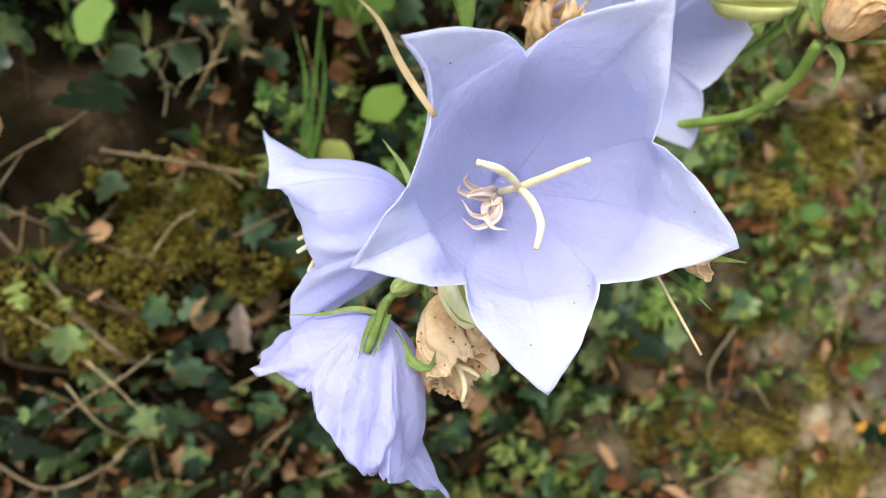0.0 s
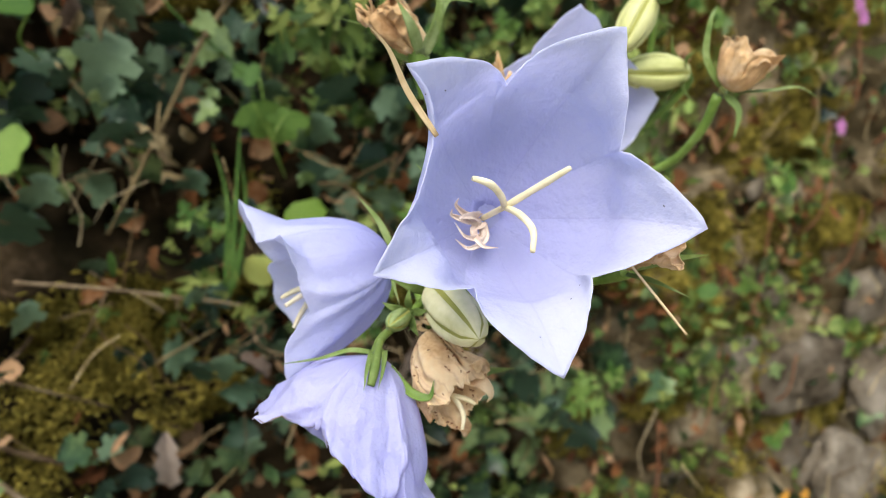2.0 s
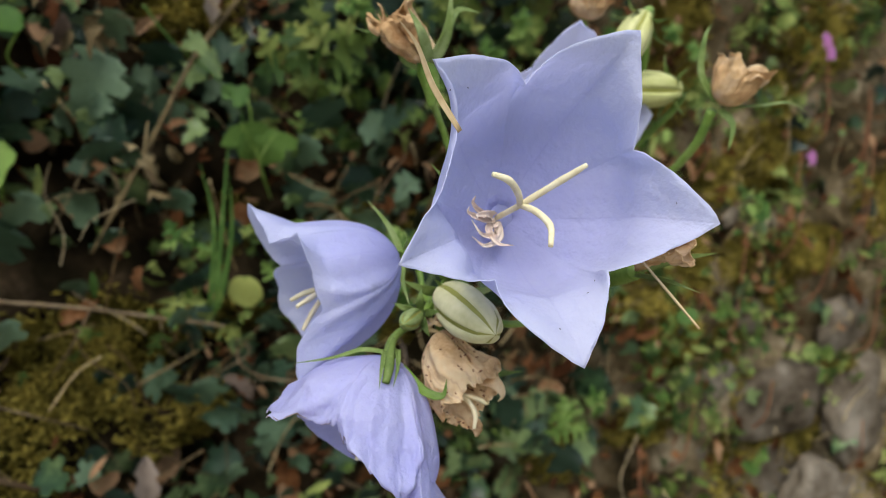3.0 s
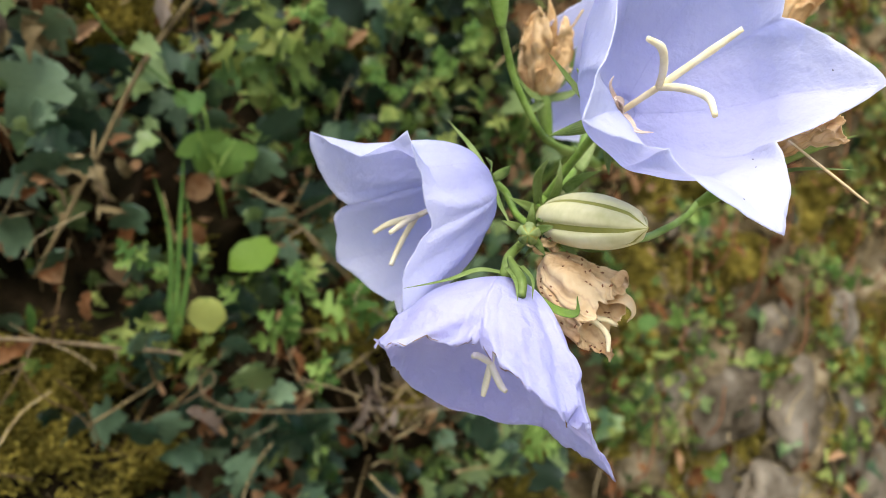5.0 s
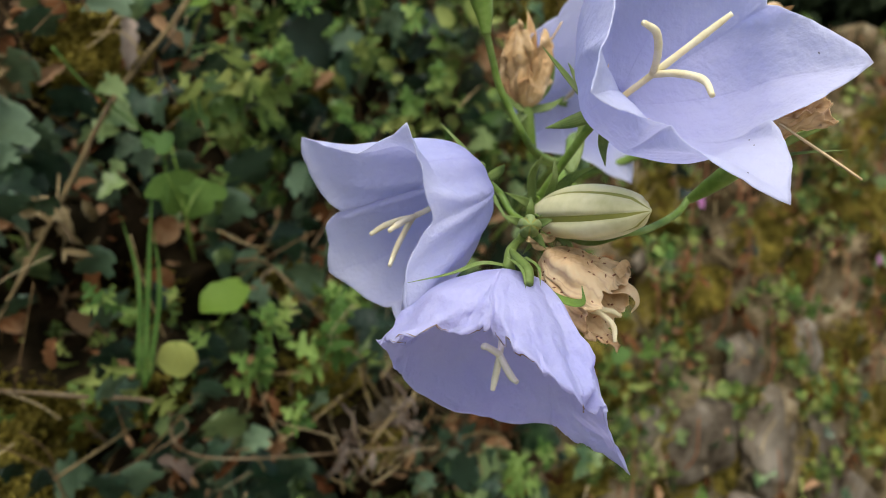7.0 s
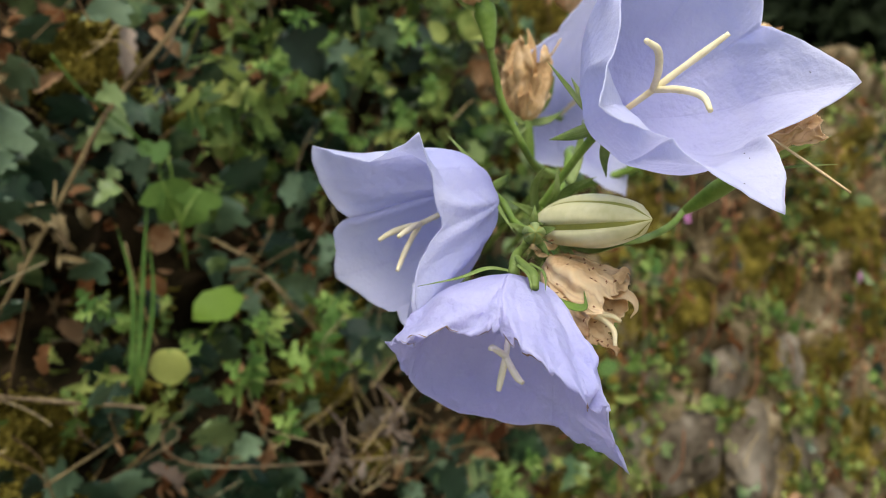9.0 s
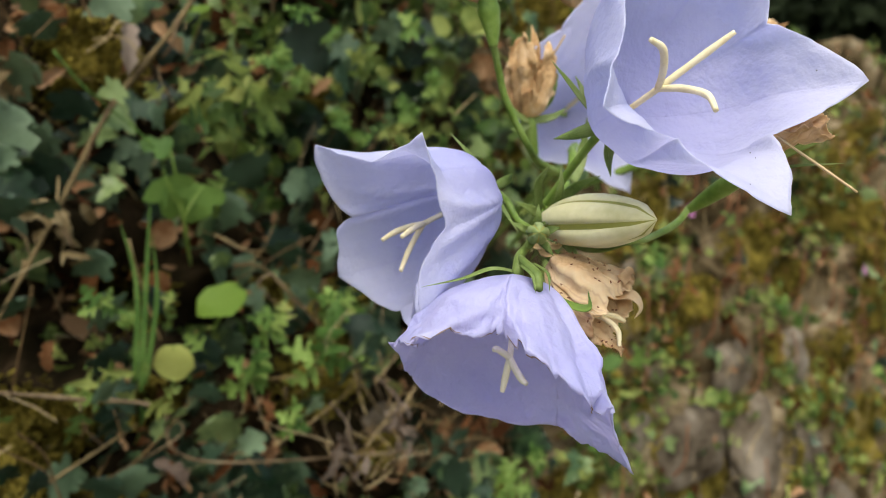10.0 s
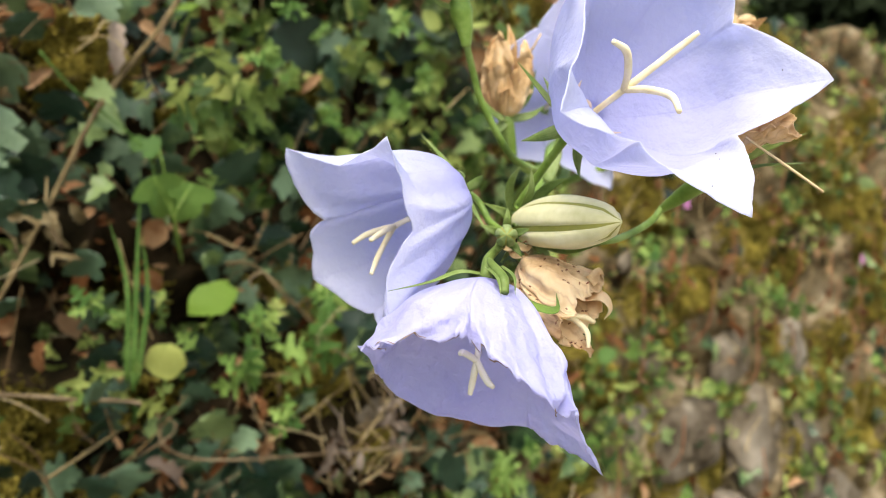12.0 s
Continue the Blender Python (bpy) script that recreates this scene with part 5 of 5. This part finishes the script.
rosette(open_bell, P(0.095, 1.15, -0.318), (0, 1, -0.1), 0.010, 0.0025, 5, 0.9)
for pts, w in (([P(0.085, 1.33, -0.43), P(0.1, 1.29, -0.41), P(0.115, 1.24, -0.40)], 0.0022), ([P(0.02, 1.29, -0.48), P(0.06, 1.22, -0.53), P(0.09, 1.14, -0.53)], 0.0022),
               ([P(0.03, 1.33, -0.45), P(0.02, 1.3, -0.40), P(0.03, 1.27, -0.37)], 0.0022), ([P(0.16, 1.4, -0.39), P(0.2, 1.41, -0.33), P(0.215, 1.40, -0.26)], 0.003)):
    blade("leaf", pts, w, SEPAL, plant)
blade("sepal", [P(0.045, 1.300, -0.658), P(0.114, 1.290, -0.648), P(0.173, 1.280, -0.644)], 0.0022, SEPAL, plant)
for pts in ([P(-0.035, 1.27, -0.51), P(-0.03, 1.24, -0.517), P(-0.01, 1.22, -0.512)], [P(-0.02, 1.27, -0.505), P(0.0, 1.24, -0.52), P(0.015, 1.23, -0.512)], [P(-0.01, 1.27, -0.51), P(-0.02, 1.25, -0.53), P(0.0, 1.23, -0.535)]):
    blade("dry_bract", pts, 0.0016, STRAW, plant, label="shrivelled brown bract at the stalk's joint", curl=0.6)
for k in range(9):
    p = P(-0.03 + rng.uniform(0, 0.06), 1.25 + rng.uniform(-0.03, 0.02), -0.512 + rng.uniform(-0.016, 0.012))
    q = p + Vector((rng.uniform(-0.0022, 0.0022), rng.uniform(-0.002, 0.0005), rng.uniform(-0.002, 0.002)))
    blade("dry_bract", [p, p.lerp(q, 0.5) + Vector((0, -0.0005, rng.uniform(-0.0006, 0.0006))), q], rng.uniform(0.0003, 0.0009), rng.choice([STRAW, RUSSET, SPECK]), plant, curl=0.6)
for k in range(10):
    p = P(-0.02 + rng.uniform(0, 0.07), 1.265 + rng.uniform(-0.02, 0.03), -0.49 + rng.uniform(-0.02, 0.025))
    q = p + Vector((rng.uniform(-0.004, 0.004), rng.uniform(-0.005, -0.001), rng.uniform(-0.003, 0.0045)))
    blade("bract", [p, p.lerp(q, 0.5) + Vector((rng.uniform(-0.0008, 0.0008), 0, 0.0006)), q], rng.uniform(0.0007, 0.0014), SEPAL, plant, fold=0.5, curl=0.3)
blade("dry_sepal", [P(-0.01, 0.945, -0.165), P(-0.05, 0.93, -0.10), P(-0.075, 0.905, -0.045), P(-0.105, 0.88, -0.012)], 0.0010, STRAW, plant, (0, -1, 0), "dry straw-coloured sepal against the open bell")

# ---- the second stem behind ----
rear = thing("bellflower", P(1.6, 4.4, -0.7), "bellflower stem behind with one lilac bell, buds and dry flowers", "flower", "bellflowers before the bank")
TIPS_F = [P(0.712, 1.77, -0.118), P(0.614, 1.811, -0.397), P(0.28, 1.72, -0.30), P(0.22, 1.62, -0.06), P(0.431, 1.563, 0.103)]
NOTCH_F = [P(0.58, 1.72, 0.0), P(0.62, 1.8, -0.25), P(0.42, 1.77, -0.30), P(0.215, 1.71, -0.17), P(0.33, 1.63, 0.0)]
back_bell = corolla("rear_blossom", P(0.50, 1.92, -0.14), (-0.15, -1, 0.2), TIPS_F, NOTCH_F, PETAL, rear, "open lilac bell half hidden behind the other", belly=0.75, waist=0.9, seed=6)
bloom_inside(back_bell, P(0.49, 1.9, -0.14), P(0.46, 1.72, -0.12), [(P(0.42, 1.66, -0.09), (0, 0, 0)), (P(0.48, 1.66, -0.15), (0, 0, 0))], 0.0006)


def withered(parent, foot, mouth, width, seed, label, crumple=0.0019, fray=0.25, horn=(0.9, 1.45), splay=(0.4, 1.5), belly=1.25, creased=0.12):
    foot, mouth = Vector(foot), Vector(mouth)
    axis = (mouth - foot).normalized()
    side = axis.orthogonal().normalized()
    other = axis.cross(side)
    ring = [foot.lerp(mouth, 0.85) + width * (math.cos(a) * side + math.sin(a) * other) for a in (k * 1.2566 for k in range(5))]
    tips = [foot.lerp(mouth, rng.uniform(*horn)) + width * rng.uniform(*splay) * (math.cos(a) * side + math.sin(a) * other) for a in (k * 1.2566 + 0.628 for k in range(5))]
    return corolla("withered_blossom", foot, axis, tips, ring, OCHRE, parent, label, belly=belly, waist=0.8 if belly < 1.5 else 1.0, crumple=crumple, seed=seed, wave=0.07, fray=fray, wrinkle=creased, pleat=0.4 * creased)


dry_cup = withered(rear, P(0.766, 1.52, -0.108), P(0.822, 1.50, -0.018), 0.0058, 11, "dry tan cup-shaped withered flower with a rolled-back pale rim", 0.0009, 0.25, (0.95, 1.2), (1.1, 1.45), 1.05, 0.06)
blade("curled_lobe", [P(0.800, 1.47, -0.050), P(0.818, 1.452, -0.046), P(0.832, 1.45, -0.060), P(0.828, 1.46, -0.078)], 0.0036, DRY, dry_cup, (0.2, -1, 0.3), "rolled pale papery petal lobe", fold=-0.5, curl=0.9, blunt=0.75)
blade("sepal", [P(0.77, 1.52, -0.115), P(0.86, 1.5, -0.115), P(0.93, 1.49, -0.112), P(0.975, 1.48, -0.14)], 0.0015, SEPAL, dry_cup, (0, -0.5, 1))
blade("sepal", [P(0.755, 1.53, -0.10), P(0.72, 1.53, -0.03), P(0.73, 1.53, 0.05), P(0.758, 1.55, 0.085)], 0.002, SEPAL, dry_cup)
blade("sepal", [P(0.765, 1.52, -0.12), P(0.785, 1.5, -0.16), P(0.766, 1.49, -0.225)], 0.0022, SEPAL, dry_cup)
dry_back = withered(rear, P(0.229, 1.665, -0.205), P(0.243, 1.64, -0.055), 0.0052, 12, "brown crumpled withered flower with green sepals", 0.0017, 0.3, (0.7, 1.35), (0.8, 1.9))
for pts, w in (([P(0.24, 1.64, -0.08), P(0.246, 1.625, -0.03), P(0.247, 1.625, 0.012)], 0.0036), ([P(0.225, 1.63, -0.10), P(0.20, 1.62, -0.06), P(0.168, 1.61, -0.045)], 0.0026),
               ([P(0.225, 1.63, -0.13), P(0.20, 1.61, -0.145), P(0.185, 1.605, -0.16)], 0.0034), ([P(0.265, 1.63, -0.09), P(0.283, 1.61, -0.075), P(0.288, 1.62, -0.05)], 0.003)):
    blade("curled_lobe", pts, w, OCHRE, dry_back, (0, -1, 0.2), "shrivelled tan petal tip", fold=0.5, curl=0.7, blunt=0.5)
tube("dry_style", [P(0.25, 1.62, -0.10), P(0.278, 1.59, -0.065), P(0.30, 1.57, -0.03)], [0.0003, 0.00022], STRAW, dry_back, "straw-coloured dead style", 6, 4)
for pts in ([P(0.23, 1.66, -0.205), P(0.18, 1.62, -0.205), P(0.135, 1.60, -0.165)], [P(0.23, 1.66, -0.205), P(0.285, 1.64, -0.16), P(0.305, 1.62, -0.10)], [P(0.23, 1.66, -0.21), P(0.19, 1.64, -0.235), P(0.15, 1.62, -0.235)], [P(0.24, 1.66, -0.21), P(0.29, 1.65, -0.205), P(0.33, 1.64, -0.185)]):
    blade("sepal", pts, 0.0022, SEPAL, dry_back)
bm = bmesh.new()
add_tube(bm, [P(0.252, 1.69, -0.295), P(0.244, 1.685, -0.26), P(0.234, 1.672, -0.22), P(0.229, 1.667, -0.20)], [0.0009, 0.0016, 0.002, 0.0018], 12, 6)
part("seed_case", bm, STEM, dry_back, "swollen green seed case")
dry_high = withered(rear, P(0.033, 1.44, -0.003), P(-0.035, 1.43, 0.088), 0.0036, 13, "brown withered flower held by long green sepals", 0.0024, 0.5, (0.8, 1.5), (0.5, 1.6), 1.0)
blade("curled_lobe", [P(0.043, 1.445, -0.002), P(0.025, 1.44, 0.05), P(0.0, 1.435, 0.125)], 0.0042, DRY, dry_high, (0.2, -1, 0), "limp pale tan petal", fold=0.4, curl=0.5, blunt=0.6)
for pts, w in (([P(0.035, 1.405, -0.005), P(0.014, 1.365, 0.045), P(-0.011, 1.36, 0.092)], 0.0026), ([P(0.042, 1.415, -0.01), P(0.068, 1.37, 0.05), P(0.079, 1.36, 0.14)], 0.0026),
               ([P(0.068, 1.37, 0.05), P(0.095, 1.38, 0.092), P(0.142, 1.38, 0.085)], 0.0015), ([P(0.03, 1.44, -0.02), P(-0.01, 1.45, 0.0), P(-0.04, 1.45, 0.045), P(-0.13, 1.44, 0.075)], 0.0013)):
    blade("sepal", pts, w, SEPAL, dry_high)
bm = bmesh.new()
add_tube(bm, [P(0.044, 1.455, -0.095), P(0.043, 1.45, -0.06), P(0.038, 1.445, -0.025), P(0.033, 1.44, 0.006)], [0.0009, 0.0017, 0.0024, 0.0020], 12, 6)
part("seed_case", bm, STEM, dry_high, "swollen green seed case")
for base, tip, r, turn in ((P(0.80, 1.79, -0.05), P(0.60, 1.76, -0.045), 0.0049, 0.2), (P(0.67, 1.72, 0.14), P(0.57, 1.68, 0.0), 0.0044, 0.9)):
    b = closed_bud("bud", base, tip, r, rear, "cream-yellow ribbed bud", turn=turn)
    b.data.materials[0] = GREEN_BUD
    rosette(b, base, Vector(tip) - Vector(base), 0.011, 0.002, 5, 0.8)
dry_top = withered(rear, P(0.585, 1.93, 0.17), P(0.6, 1.88, 0.26), 0.006, 14, "brown withered flower high on the stem")
KNOT = P(0.312, 1.695, -0.335)
tube("stalk", [KNOT, P(0.22, 1.62, -0.318), P(0.15, 1.545, -0.289), P(0.095, 1.518, -0.196), P(0.073, 1.496, -0.14), P(0.044, 1.455, -0.081)], [0.00090, 0.00082, 0.00074], STEM, rear, "curved green stalk")
tube("stalk", [KNOT, P(0.285, 1.69, -0.335), P(0.262, 1.695, -0.31), P(0.25, 1.69, -0.29)], [0.00082, 0.00074], STEM, rear)
tube("stalk", [P(0.36, 1.745, -0.335), P(0.45, 1.95, -0.2), P(0.50, 1.94, -0.15), P(0.50, 1.92, -0.14)], [0.00098, 0.00098, 0.00164], STEM, rear)
tube("stalk", [P(0.5, 1.9, -0.36), P(0.68, 1.72, -0.3), P(0.734, 1.6, -0.214), P(0.755, 1.54, -0.12)], [0.00115, 0.00107, 0.00131], STEM, rear)
tube("stalk", [P(0.62, 1.95, -0.28), P(0.76, 1.85, -0.15), P(0.82, 1.82, -0.08), P(0.80, 1.79, -0.05)], [0.00107, 0.00107, 0.00148], STEM, rear)
tube("stalk", [P(0.7, 1.88, -0.2), P(0.72, 1.82, 0.05), P(0.70, 1.75, 0.15), P(0.67, 1.72, 0.14)], [0.00098, 0.00098, 0.00148], STEM, rear)
tube("stalk", [P(0.7, 2.1, -0.2), P(0.63, 2.0, 0.05), P(0.585, 1.93, 0.17)], [0.00098, 0.00098], STEM, rear)
tube("main_stem", [KNOT, P(0.36, 1.745, -0.335), P(0.5, 1.9, -0.36), P(0.75, 2.3, -0.3), P(1.7, 4.6, -0.5)], [0.00123, 0.00148, 0.00164], STEM, rear, "green main stem")
